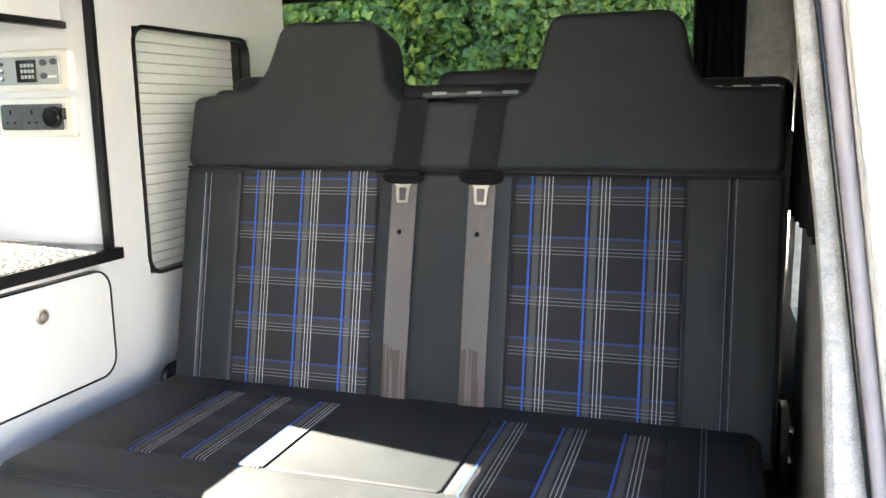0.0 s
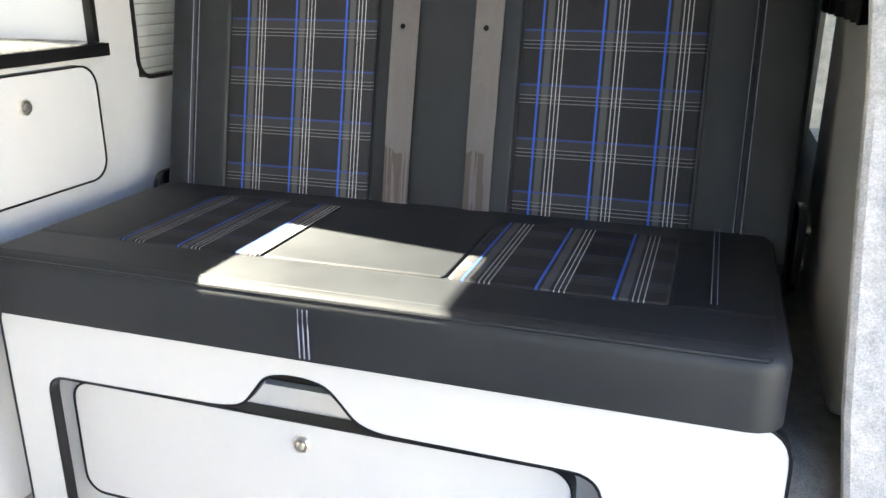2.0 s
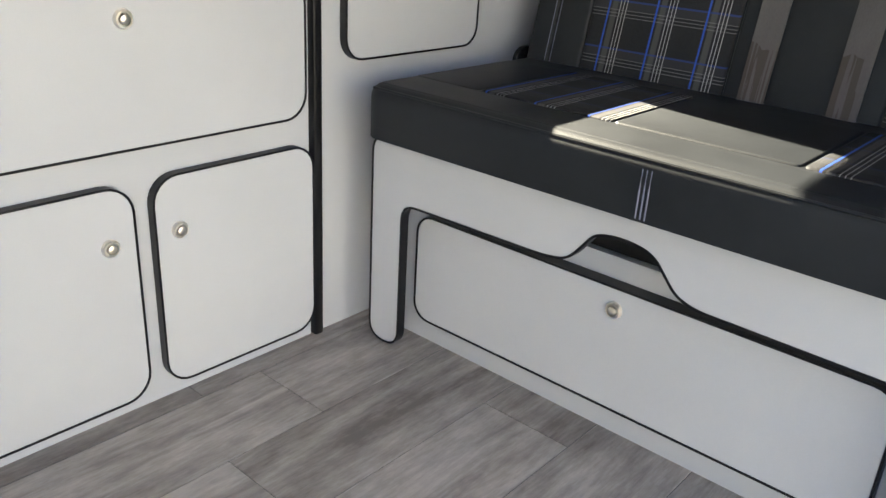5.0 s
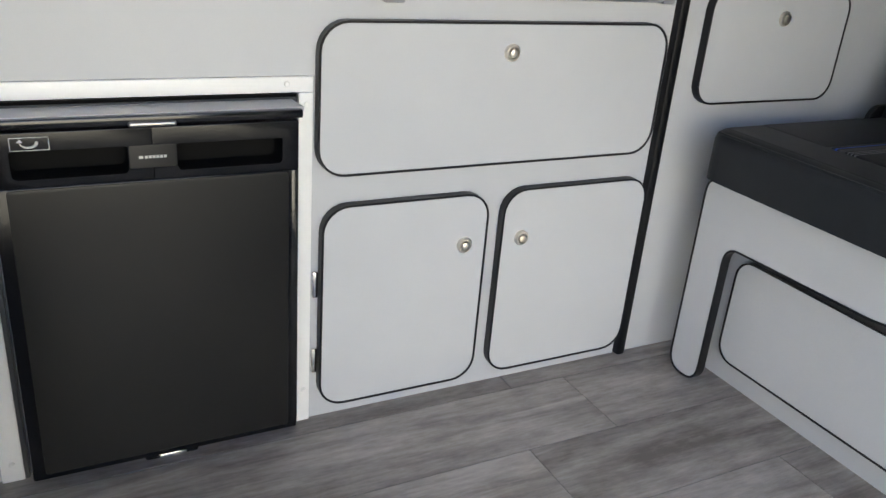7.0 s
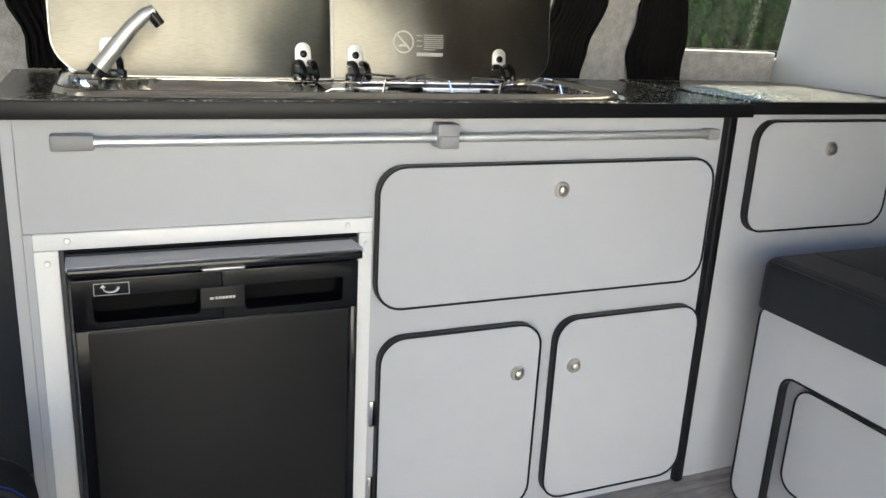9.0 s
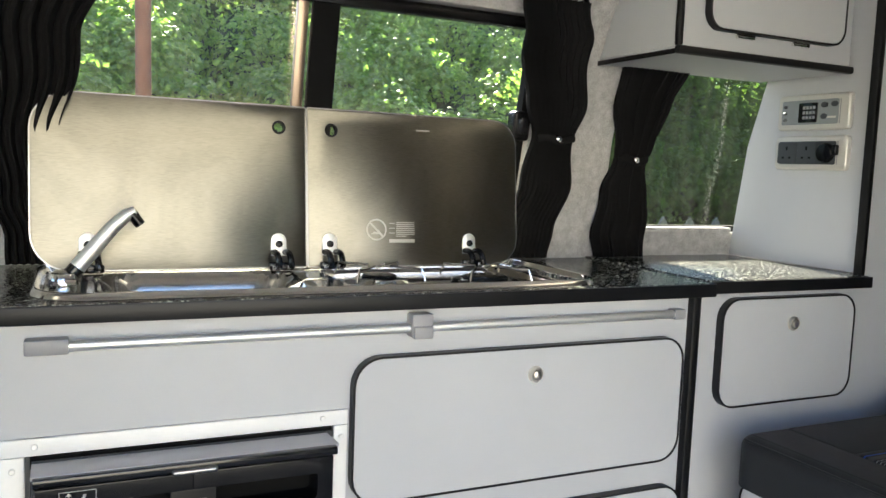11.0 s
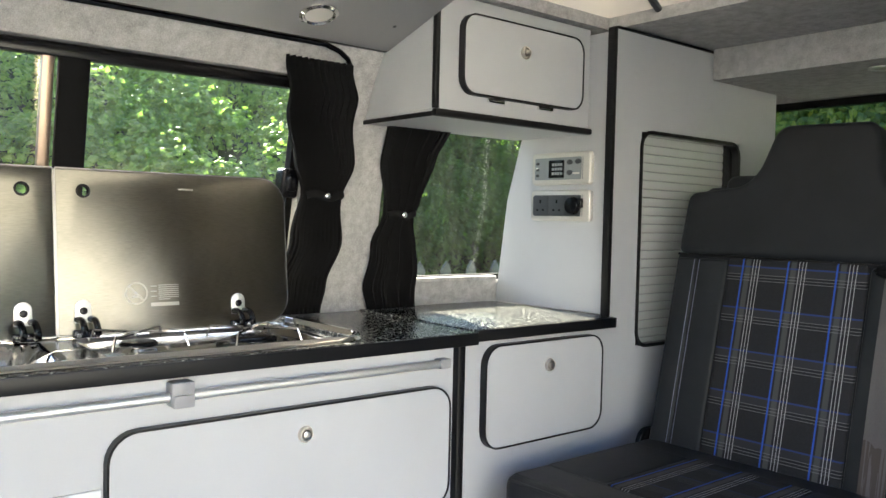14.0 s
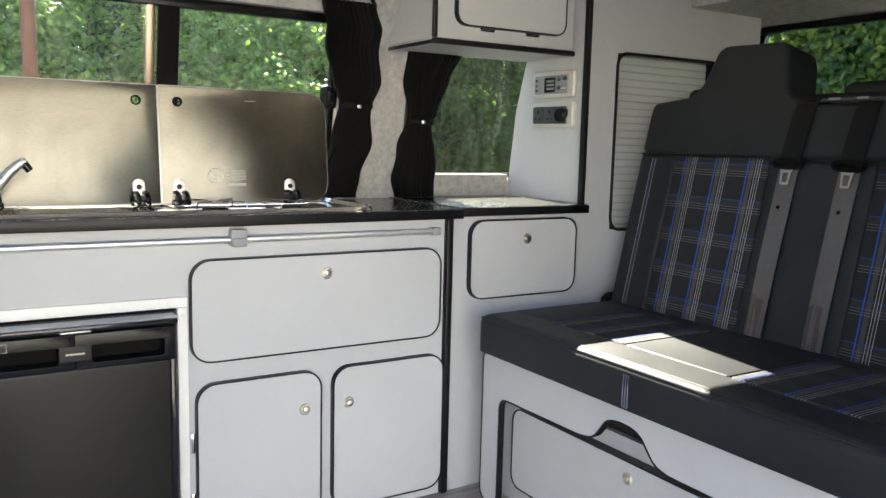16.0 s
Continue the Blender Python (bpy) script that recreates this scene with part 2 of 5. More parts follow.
def plank_material():
    m, nt, b = nodes_of("grey_oak_vinyl")
    info = nt.nodes.new("ShaderNodeObjectInfo")
    g = nt.nodes.new("ShaderNodeNewGeometry")
    add = nt.nodes.new("ShaderNodeVectorMath")
    add.operation = 'ADD'
    off = nt.nodes.new("ShaderNodeCombineXYZ")
    link(nt, maths(nt, 'MULTIPLY', info.outputs["Random"], 37.0), off.inputs[1])
    link(nt, maths(nt, 'MULTIPLY', info.outputs["Random"], 11.0), off.inputs[0])
    link(nt, g.outputs["Position"], add.inputs[0])
    link(nt, off.outputs[0], add.inputs[1])
    mp = nt.nodes.new("ShaderNodeMapping")
    mp.inputs["Scale"].default_value = (1, 0.14, 1)
    link(nt, add.outputs[0], mp.inputs["Vector"])
    a = nt.nodes.new("ShaderNodeTexNoise")
    a.inputs["Scale"].default_value, a.inputs["Detail"].default_value, a.inputs["Distortion"].default_value = 16, 6, 1.2
    link(nt, mp.outputs[0], a.inputs["Vector"])
    c = noise_of(nt, mp.outputs[0], 130, 4, 0.7)
    f = maths(nt, 'ADD', maths(nt, 'MULTIPLY', a.outputs["Fac"], 0.62), maths(nt, 'MULTIPLY', c, 0.38))
    f = maths(nt, 'ADD', f, maths(nt, 'MULTIPLY', maths(nt, 'SUBTRACT', info.outputs["Random"], 0.5), 0.13))
    blotch = noise_of(nt, add.outputs[0], 11, 5, 0.65)
    f = maths(nt, 'ADD', f, maths(nt, 'MULTIPLY', maths(nt, 'SUBTRACT', blotch, 0.5), 0.28))
    link(nt, ramp(nt, f, [(0.33, (0.18, 0.157, 0.137)), (0.50, (0.35, 0.313, 0.276)), (0.66, (0.53, 0.483, 0.435))]), b.inputs["Base Color"])
    b.inputs["Roughness"].default_value = 0.42
    bump_of(nt, b, c, 0.25, 0.0008)
    return m


def glass_material(name, tint, dusty=0.0, ior=1.45):
    m = bpy.data.materials.new(name)
    m.use_nodes = True
    nt = m.node_tree
    nt.nodes.remove(nt.nodes["Principled BSDF"])
    out = nt.nodes["Material Output"]
    tr = nt.nodes.new("ShaderNodeBsdfTransparent")
    tr.inputs[0].default_value = (*tint, 1)
    gl = nt.nodes.new("ShaderNodeBsdfGlossy")
    gl.inputs["Roughness"].default_value = 0.02
    fr = nt.nodes.new("ShaderNodeFresnel")
    fr.inputs[0].default_value = ior
    mx = nt.nodes.new("ShaderNodeMixShader")
    link(nt, fr.outputs[0], mx.inputs[0])
    link(nt, tr.outputs[0], mx.inputs[1])
    link(nt, gl.outputs[0], mx.inputs[2])
    last = mx.outputs[0]
    if dusty:
        df = nt.nodes.new("ShaderNodeBsdfTranslucent")
        df.inputs[0].default_value = (0.6, 0.6, 0.56, 1)
        m2 = nt.nodes.new("ShaderNodeMixShader")
        streak = noise_of(nt, position(nt, (1, 5, 1.2)), 7, 4, 0.6)
        link(nt, maths(nt, 'MULTIPLY', maths(nt, 'POWER', streak, 2.0), dusty), m2.inputs[0])
        link(nt, last, m2.inputs[1])
        link(nt, df.outputs[0], m2.inputs[2])
        last = m2.outputs[0]
    link(nt, last, out.inputs[0])
    return m


def leaf_material(name, dark, light, tip):
    m, nt, b = nodes_of(name)
    g = nt.nodes.new("ShaderNodeNewGeometry")
    patch = noise_of(nt, position(nt), 1.3, 3)
    f = maths(nt, 'ADD', maths(nt, 'MULTIPLY', g.outputs["Random Per Island"], 0.6), maths(nt, 'MULTIPLY', patch, 0.4))
    c = ramp(nt, f, [(0.15, dark), (0.6, light), (0.92, tip)])
    link(nt, c, b.inputs["Base Color"])
    b.inputs["Roughness"].default_value = 0.42
    tl = nt.nodes.new("ShaderNodeBsdfTranslucent")
    link(nt, mixed(nt, 1.0, c, (1.6, 1.9, 0.8), 'MULTIPLY'), tl.inputs[0])
    mx = nt.nodes.new("ShaderNodeMixShader")
    mx.inputs[0].default_value = 0.55
    link(nt, b.outputs[0], mx.inputs[1])
    link(nt, tl.outputs[0], mx.inputs[2])
    link(nt, mx.outputs[0], nt.nodes["Material Output"].inputs[0])
    return m


CARPET = carpet_material("grey_carpet_lining", 1.24)
# dark carpet whose colour also carries the shadow over the wheel arch
SHADED_CARPET = carpet_material("dark_grey_floor_carpet", 0.35)
GRANITE = granite_material()
LEATHER = leather_material()
TARTAN_BL = tartan_material("tartan_cloth", -0.7715, "Z", 0.868, -1.0)
TARTAN_BR = tartan_material("tartan_cloth_wide", -0.2385, "Z", 0.860, -1.0)
TARTAN_CL = tartan_material("tartan_cloth_seat", -0.7715, "Y", 1.30, -1.0)
TARTAN_CR = tartan_material("tartan_cloth_seat_wide", -0.2505, "Y", 1.30, -1.0)
BRUSHED = brushed_material()
PLANK = plank_material()
GLASS = glass_material("window_glass", (0.88, 0.90, 0.86), 0.008, 1.30)
REAR_GLASS = glass_material("rear_window_glass", (0.82, 0.86, 0.82), 0.0, 1.12)
TINTED = glass_material("tinted_glass", (0.46, 0.50, 0.46), 0.008, 1.18)
IVY = leaf_material("ivy_leaves", (0.022, 0.050, 0.012), (0.085, 0.15, 0.03), (0.30, 0.30, 0.055))
BUSH = leaf_material("bush_leaves", (0.12, 0.19, 0.055), (0.21, 0.30, 0.09), (0.28, 0.35, 0.12))
# dark green backing whose colour stands for shade between the leaves
GAP_SHADE = plain("dark_thicket", (0.03, 0.05, 0.02), 0.9, var=0.6, scale=5, fine=40, bump=0.8)
GROUND_MAT = plain("gravelly_asphalt", (0.22, 0.215, 0.205), 0.9, var=0.3, scale=1.5, fine=90, bump=0.6)

# ---- building helpers ----
BASE = {}


def thing(name, at, label, category, group="", kind=""):
    ob = new(name)
    ob.location = at
    BASE[ob] = Vector(at)
    return tagged(ob, label, category, group, kind)


def mesh_of(bm, name, material, shift, smooth=35):
    bmesh.ops.recalc_face_normals(bm, faces=bm.faces)
    me = bpy.data.meshes.new(name)
    if shift.length:
        bmesh.ops.translate(bm, vec=-shift, verts=bm.verts)
    bm.to_mesh(me)
    bm.free()
    me.materials.append(material)
    if smooth:
        me.shade_smooth()
        me.set_sharp_from_angle(angle=radians(smooth))
    return me


def part(name, bm, material, parent, label=""):
    """One mesh object under a thing or a part; the bmesh is in world metres."""
    ob = new(name, mesh_of(bm, name, material, BASE[parent]))
    ob.parent = parent
    BASE[ob] = BASE[parent]
    return tagged(ob, label)


def solo(name, bm, material, label, category, kind="", group=""):
    """A thing of one mesh."""
    lo = [min(v.co[i] for v in bm.verts) for i in range(3)]
    hi = [max(v.co[i] for v in bm.verts) for i in range(3)]
    at = Vector(((lo[0] + hi[0]) / 2, (lo[1] + hi[1]) / 2, lo[2]))
    ob = new(name, mesh_of(bm, name, material, at))
    ob.location = at
    BASE[ob] = at
    return tagged(ob, label, category, group, kind)


def box(x0, x1, y0, y1, z0, z1, bevel=0.0, seg=2, bm=None):
    bm = bm or bmesh.new()
    made = bmesh.ops.create_cube(bm, size=1)["verts"]
    for v in made:
        v.co = Vector(((x0 + x1) / 2 + v.co.x * (x1 - x0), (y0 + y1) / 2 + v.co.y * (y1 - y0), (z0 + z1) / 2 + v.co.z * (z1 - z0)))
    if bevel:
        edges = list({e for v in made for e in v.link_edges})
        bmesh.ops.bevel(bm, geom=edges, offset=bevel, segments=seg, profile=0.5, affect='EDGES')
    return bm


def rounded(a0, a1, b0, b1, r, n=5):
    """Outline of a rounded rectangle; r is one radius or four: low-left, low-right, top-right, top-left."""
    rs = r if isinstance(r, (tuple, list)) else (r,) * 4
    pts = []
    for (ca, cb, sa, sb, start), q in zip(((a0, b0, 1, 1, 180), (a1, b0, -1, 1, 270), (a1, b1, -1, -1, 0), (a0, b1, 1, -1, 90)), rs):
        if q <= 0:
            pts.append((ca, cb))
            continue
        for k in range(n + 1):
            g = radians(start + 90 * k / n)
            pts.append((ca + sa * q + q * math.cos(g), cb + sb * q + q * math.sin(g)))
    return pts


def inset(pts, d):
    """The outline moved inwards by d."""
    area = sum(p[0] * q[1] - q[0] * p[1] for p, q in zip(pts, pts[1:] + pts[:1]))
    sg = 1 if area > 0 else -1
    out = []
    n = len(pts)
    for i in range(n):
        p0, p1, p2 = pts[i - 1], pts[i], pts[(i + 1) % n]
        e1 = Vector((p1[0] - p0[0], p1[1] - p0[1])).normalized()
        e2 = Vector((p2[0] - p1[0], p2[1] - p1[1])).normalized()
        n1, n2 = Vector((-e1.y, e1.x)) * sg, Vector((-e2.y, e2.x)) * sg
        m = n1 + n2
        if m.length < 1e-6:
            m = n1.copy()
        m.normalize()
        k = d / max(0.4, m.dot(n1))
        out.append((p1[0] + m.x * k, p1[1] + m.y * k))
    return out


def fillet(pts, r, n=4):
    """Rounds the corners of an outline; r is one radius or one for each corner."""
    rs = r if isinstance(r, (tuple, list)) else [r] * len(pts)
    out = []
    for i, q in enumerate(rs):
        p0, p1, p2 = Vector(pts[i - 1]), Vector(pts[i]), Vector(pts[(i + 1) % len(pts)])
        if q <= 0:
            out.append(tuple(p1))
            continue
        a, b = (p0 - p1), (p2 - p1)
        q = min(q, a.length * 0.48, b.length * 0.48)
        a, b = p1 + a.normalized() * q, p1 + b.normalized() * q
        for k in range(n + 1):
            f = k / n
            out.append(tuple(a * (1 - f) ** 2 + p1 * (2 * f * (1 - f)) + b * f * f))
    return out


def slab(pts, thick, r, put, seg=3, bm=None, hole=()):
    """A plate with the outline pts, from depth 0 to thick, its front edge rounded by r; put maps (a, b, depth) to the world."""
    bm = bm or bmesh.new()
    rings = [[bm.verts.new(put(a, b, 0.0)) for a, b in pts]]
    for k in range(seg + 1):
        g = math.pi / 2 * k / seg
        ring = inset(pts, r * (1 - math.cos(g))) if k else pts
        rings.append([bm.verts.new(put(a, b, thick - r + r * math.sin(g))) for a, b in ring])
    for lo, hi in zip(rings, rings[1:]):
        for i in range(len(pts)):
            j = (i + 1) % len(pts)
            bm.faces.new((lo[i], lo[j], hi[j], hi[i]))
    bore = [[bm.verts.new(put(a, b, d)) for a, b in hole] for d in (0.0, thick)]
    for i in range(len(hole)):
        j = (i + 1) % len(hole)
        bm.faces.new((bore[0][i], bore[1][i], bore[1][j], bore[0][j]))
    for ring, k, rim in ((rings[0], 0.0, bore[0]), (rings[-1], r, bore[1])):
        if len(pts) == 4 and not hole:
            bm.faces.new(ring)
            continue
        flat = [Vector((a, b, 0)) for a, b in (inset(pts, k) if k else pts)]
        loops = [flat, [Vector((a, b, 0)) for a, b in hole]] if hole else [flat]
        ring = list(ring) + list(rim)
        for i, j, m in tessellate_polygon(loops):
            if len({i, j, m}) == 3:
                bm.faces.new((ring[i], ring[j], ring[m]))
    return bm


def band(pts, grow, shrink, d0, d1, put, bm=None):
    """A closed strip round an outline, from depth d0 to d1."""
    bm = bm or bmesh.new()
    loops = [[bm.verts.new(put(a, b, d)) for a, b in inset(pts, k)] for k, d in ((-grow, d0), (-grow, d1), (shrink, d1), (shrink, d0))]
    for lo, hi in zip(loops, loops[1:] + loops[:1]):
        for i in range(len(pts)):
            j = (i + 1) % len(pts)
            bm.faces.new((lo[i], lo[j], hi[j], hi[i]))
    return bm


def tube(path, r, n=8, closed=False, bm=None, flat=1.0):
    """A rod swept along points."""
    bm = bm or bmesh.new()
    path = [Vector(p) for p in path]
    rings = []
    for i, p in enumerate(path):
        a = path[i - 1] if i or closed else p
        b = path[(i + 1) % len(path)] if i < len(path) - 1 or closed else p
        d = (b - a).normalized()
        side = d.cross(Vector((0, 0, 1)))
        if side.length < 0.05:
            side = d.cross(Vector((0, 1, 0)))
        side.normalize()
        up = side.cross(d)
        q = r[i] if isinstance(r, (list, tuple)) else r
        rings.append([bm.verts.new(p + side * q * math.cos(2 * math.pi * k / n) + up * q * flat * math.sin(2 * math.pi * k / n)) for k in range(n)])
    pairs = list(zip(rings, rings[1:])) + ([(rings[-1], rings[0])] if closed else [])
    for lo, hi in pairs:
        for k in range(n):
            bm.faces.new((lo[k], lo[(k + 1) % n], hi[(k + 1) % n], hi[k]))
    if not closed:
        bm.faces.new(rings[0])
        bm.faces.new(rings[-1])
    return bm


def turned(profile, put, n=20, bm=None):
    """A lathe: profile of (radius, depth); put maps (a, b, depth)."""
    bm = bm or bmesh.new()
    rings = [[bm.verts.new(put(q * math.cos(2 * math.pi * k / n), q * math.sin(2 * math.pi * k / n), d)) for k in range(n)] for q, d in profile]
    for lo, hi in zip(rings, rings[1:]):
        for k in range(n):
            bm.faces.new((lo[k], lo[(k + 1) % n], hi[(k + 1) % n], hi[k]))
    bm.faces.new(rings[0])
    bm.faces.new(rings[-1])
    return bm


def on_x(x0):
    return lambda a, b, d: Vector((x0 + d, a, b))


def on_y(y0):
    return lambda a, b, d: Vector((a, y0 - d, b))


def on_z(z0):
    return lambda a, b, d: Vector((a, b, z0 + d))


def at_point(put, a0, b0):
    return lambda a, b, d: put(a0 + a, b0 + b, d)


def knob(parent, put, a, b):
    p = at_point(put, a, b)
    ring = part("push_lock", turned([(0.0135, 0.0), (0.0135, 0.003), (0.0115, 0.006), (0.0088, 0.0062), (0.0085, 0.0015)], p), WARM_CHROME, parent, "round chrome push lock")
    part("button", turned([(0.0074, 0.001), (0.0074, 0.006), (0.0062, 0.0085), (0.003, 0.0098)], p), WARM_CHROME, ring)


def panel_door(parent, put, a0, a1, b0, b1, r, thick=0.016, lock=None, name="door"):
    out = rounded(a0, a1, b0, b1, r, 6)
    d = part(name, slab(inset(out, 0.002), thick, 0.001, put, 1), LAMINATE, parent)
    part("edge_trim", band(out, 0.0012, 0.0022, 0.001, thick + 0.0008, put), EDGE, d, "black rubber edge trim")
    if lock:
        knob(d, lambda a, b, q: put(a, b, q + thick), *lock)
    return d


# ---- the setting: floor, walls, ceiling ----
def wall_x(z):
    """Inner face of the leaning side wall."""
    pts = [(-0.5, -1.44), (0.0, -1.43), (0.75, -1.40), (1.0, -1.365), (1.14, -1.335), (1.22, -1.308), (1.30, -1.255), (1.36, -1.20), (1.5, -1.18)]
    for (z0, x0), (z1, x1) in zip(pts, pts[1:]):
        if z <= z1:
            return x0 + (x1 - x0) * (z - z0) / (z1 - z0)
    return pts[-1][1]


def side_wall(name, y_cuts, z_cuts, holes, mirror=None, thick=0.06):
    bm = bmesh.new()
    def X(z, out):
        x = wall_x(z) - out
        return x if mirror is None else mirror - x
    zs = sorted(set(z_cuts) | {0.0, 0.4, 0.75, 1.0, 1.14, 1.22, 1.26, 1.30, 1.33, 1.36, 1.42})
    for y0, y1 in zip(y_cuts, y_cuts[1:]):
        for z0, z1 in zip(zs, zs[1:]):
            yc, zc = (y0 + y1) / 2, (z0 + z1) / 2
            if any(h[0] < yc < h[1] and h[2] < zc < h[3] for h in holes):
                continue
            vs = [bm.verts.new((X(z, o), y, z)) for o in (0, thick) for y, z in ((y0, z0), (y1, z0), (y1, z1), (y0, z1))]
            for f in ((0, 1, 2, 3), (7, 6, 5, 4), (0, 4, 5, 1), (1, 5, 6, 2), (2, 6, 7, 3), (3, 7, 4, 0)):
                bm.faces.new([vs[i] for i in f])
    bmesh.ops.remove_doubles(bm, verts=bm.verts, dist=0.0005)
    return solo(name, bm, CARPET, "light grey felt carpet lining on the van side", "wall", "structure")


BIG = (-0.17, 0.775, 0.79, 1.225)
QUARTER = (0.985, 1.52, 0.795, 1.172)
CABW = (-1.75, -0.85, 0.79, 1.225)
side_wall("wall_west", [-2.2, CABW[0], CABW[1], -0.17, 0.775, 0.985, 1.52, 2.25], [0.79, 1.225, 0.795, 1.172], [BIG, QUARTER, CABW])

floor_ob = solo("floor", box(-1.45, 0.30, -2.2, 2.25, -0.03, -0.002), DARK_PLASTIC, "dark plywood subfloor under grey vinyl planks", "floor", "structure")


def window_on_wall(name, y0, y1, z0, z1, glass, label):
    w = thing(name, (wall_x(z0) - 0.03, (y0 + y1) / 2, z0), label, "window", kind="structure")
    put = lambda a, b, d: Vector((wall_x(b) - 0.052 + d, a, b))
    out = rounded(y0, y1, z0, z1, 0.03, 5)
    pane = part("pane", slab(inset(out, 0.004), 0.004, 0.001, put, 1), glass, w)
    pane.visible_shadow = False
    part("window_frame", band(out, 0.004, 0.014, 0.0, 0.022, put), MATT_RUBBER, w, "black rubber window seal")
    return w, put


def big_window():
    w, put = window_on_wall("window_1", BIG[0], BIG[1], BIG[2], BIG[3], GLASS, "sliding side window with black frame over the kitchen")
    part("top_rail", box(wall_x(1.2) - 0.03, wall_x(1.2) - 0.006, BIG[0] + 0.006, BIG[1] - 0.006, 1.200, 1.222, 0.003), BLACK_PLASTIC, w)
    for k, dz in enumerate((0.0, 0.020)):
        part("bronze_strip", box(wall_x(1.2) - 0.012, wall_x(1.2) - 0.002, BIG[0], BIG[1], 1.228 + dz, 1.242 + dz, 0.002), BRONZE, w, "bronze anodised slider strip")
    bm = box(wall_x(1.0) - 0.010, wall_x(1.0) + 0.006, 0.305, 0.355, 0.80, 1.215, 0.004)
    for v in bm.verts:
        v.co.x = v.co.x - wall_x(1.0) + wall_x(v.co.z) - 0.016
    part("mullion", bm, MATT_RUBBER, w, "black upright slider bar")
    bm = box(wall_x(1.0) - 0.010, wall_x(1.0) + 0.006, 0.280, 0.300, 0.80, 1.215, 0.004)
    for v in bm.verts:
        v.co.x = v.co.x - wall_x(1.0) + wall_x(v.co.z) - 0.022
    part("slider_edge", bm, BRONZE, w, "bronze slider edge")
    put2 = lambda a, b, d: Vector((wall_x(b) - 0.02 + d, a, b))
    latch = part("latch", slab(rounded(0.732, 0.772, 0.983, 1.043, 0.008), 0.028, 0.006, put2), BLACK_PLASTIC, w, "black plastic window latch")
    part("latch_grip", slab(rounded(0.740, 0.762, 0.996, 1.028, 0.005), 0.04, 0.005, put2), GLOSS_BLACK, latch)
    return w


big_window()
window_on_wall("window_3", *CABW, GLASS, "cab door window with black seal")
window_on_wall("window_2", QUARTER[0], QUARTER[1], QUARTER[2], QUARTER[3], TINTED, "dusty tinted quarter window above the worktop")

sill = box(wall_x(0.8) - 0.046, wall_x(0.8) + 0.002, 0.99, 1.371, 0.7952, 0.8065, 0.003)
solo("window_sill", sill, CARPET, "grey felt sill under the quarter window", "window sill", "structure")

# ceiling: a carpeted ring round the roof opening, canvas sides and roof cap
HOLE = (-1.075, 0.11, -1.2, 1.40)
bm = box(-1.30, HOLE[0], -2.2, 2.25, 1.384, 1.41)
box(HOLE[1], 0.30, -2.2, 2.25, 1.384, 1.41, bm=bm)
box(HOLE[0], HOLE[1], -2.2, HOLE[2], 1.384, 1.41, bm=bm)
box(HOLE[0], HOLE[1], HOLE[3], 2.25, 1.384, 1.41, bm=bm)
solo("ceiling", bm, CARPET, "grey felt lined ceiling round the roof opening", "ceiling", "structure")
bm = bmesh.new()
lowr = [(HOLE[0], HOLE[2]), (HOLE[1], HOLE[2]), (HOLE[1], HOLE[3]), (HOLE[0], HOLE[3])]
l1 = [bm.verts.new((x, y, 1.41)) for x, y in lowr]
l2 = [bm.verts.new((x, y, 1.41 + (0.85 if y < 0 else 0.30))) for x, y in inset(lowr, -0.03)]
for i in range(4):
    bm.faces.new((l1[i], l1[(i + 1) % 4], l2[(i + 1) % 4], l2[i]))
canvas = solo("roof_canvas", bm, CANVAS, "cream canvas sides of the raised roof", "canvas", "structure")
cm = canvas.modifiers.new("thickness", 'SOLIDIFY')
cm.thickness = 0.004
bm = bmesh.new()
l2 = [(x, y, 1.412 + (0.85 if y < 0 else 0.30)) for x, y in inset(lowr, -0.04)]
v0 = [bm.verts.new(p) for p in l2]
v1 = [bm.verts.new((p[0], p[1], p[2] + 0.03)) for p in l2]
bm.faces.new(v0), bm.faces.new(v1)
for i in range(4):
    bm.faces.new((v0[i], v0[(i + 1) % 4], v1[(i + 1) % 4], v1[i]))
solo("roof_cap", bm, WHITE_PAINT, "white raised roof shell", "roof", "structure")
solo("roof_strut", tube([(-0.93, 1.385, 1.40), (-0.93, 1.05, 1.62)], 0.008), DARK_PLASTIC, "dark metal strut of the raised roof", "strut")

# sloping ceiling panel over the window, with its lamp
SLOPE = math.atan2(0.047, 0.15)
put_slope = lambda a, b, d: Vector((-1.252 + b * math.cos(SLOPE) + d * math.sin(SLOPE), a, 1.298 + b * math.sin(SLOPE) - d * math.cos(SLOPE)))
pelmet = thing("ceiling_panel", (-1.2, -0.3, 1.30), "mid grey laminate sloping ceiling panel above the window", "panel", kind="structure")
part("board", slab(rounded(-1.6, 0.912, 0.0, 0.30, 0.0), 0.012, 0.001, put_slope, 1), SHADED_LAMINATE, pelmet)
part("edge_strip", box(-1.258, -1.248, -1.6, 0.912, 1.286, 1.297, 0.002), EDGE, pelmet)
p = lambda a, b, d: put_slope(0.70 + a, 0.085 + b, d + 0.012)
lampd = thing("downlight", p(0, 0, 0), "small round silver recessed downlight", "ceiling lamp")
part("bezel", turned([(0.036, 0.0), (0.036, 0.003), (0.030, 0.006), (0.027, 0.003)], p, 28), CHROME, lampd)
part("lens", turned([(0.026, 0.0), (0.026, 0.003), (0.015, 0.0035)], p, 28), PRINT, lampd)
p = lambda a, b, d: put_slope(0.862 + a, 0.095 + b, d + 0.012)
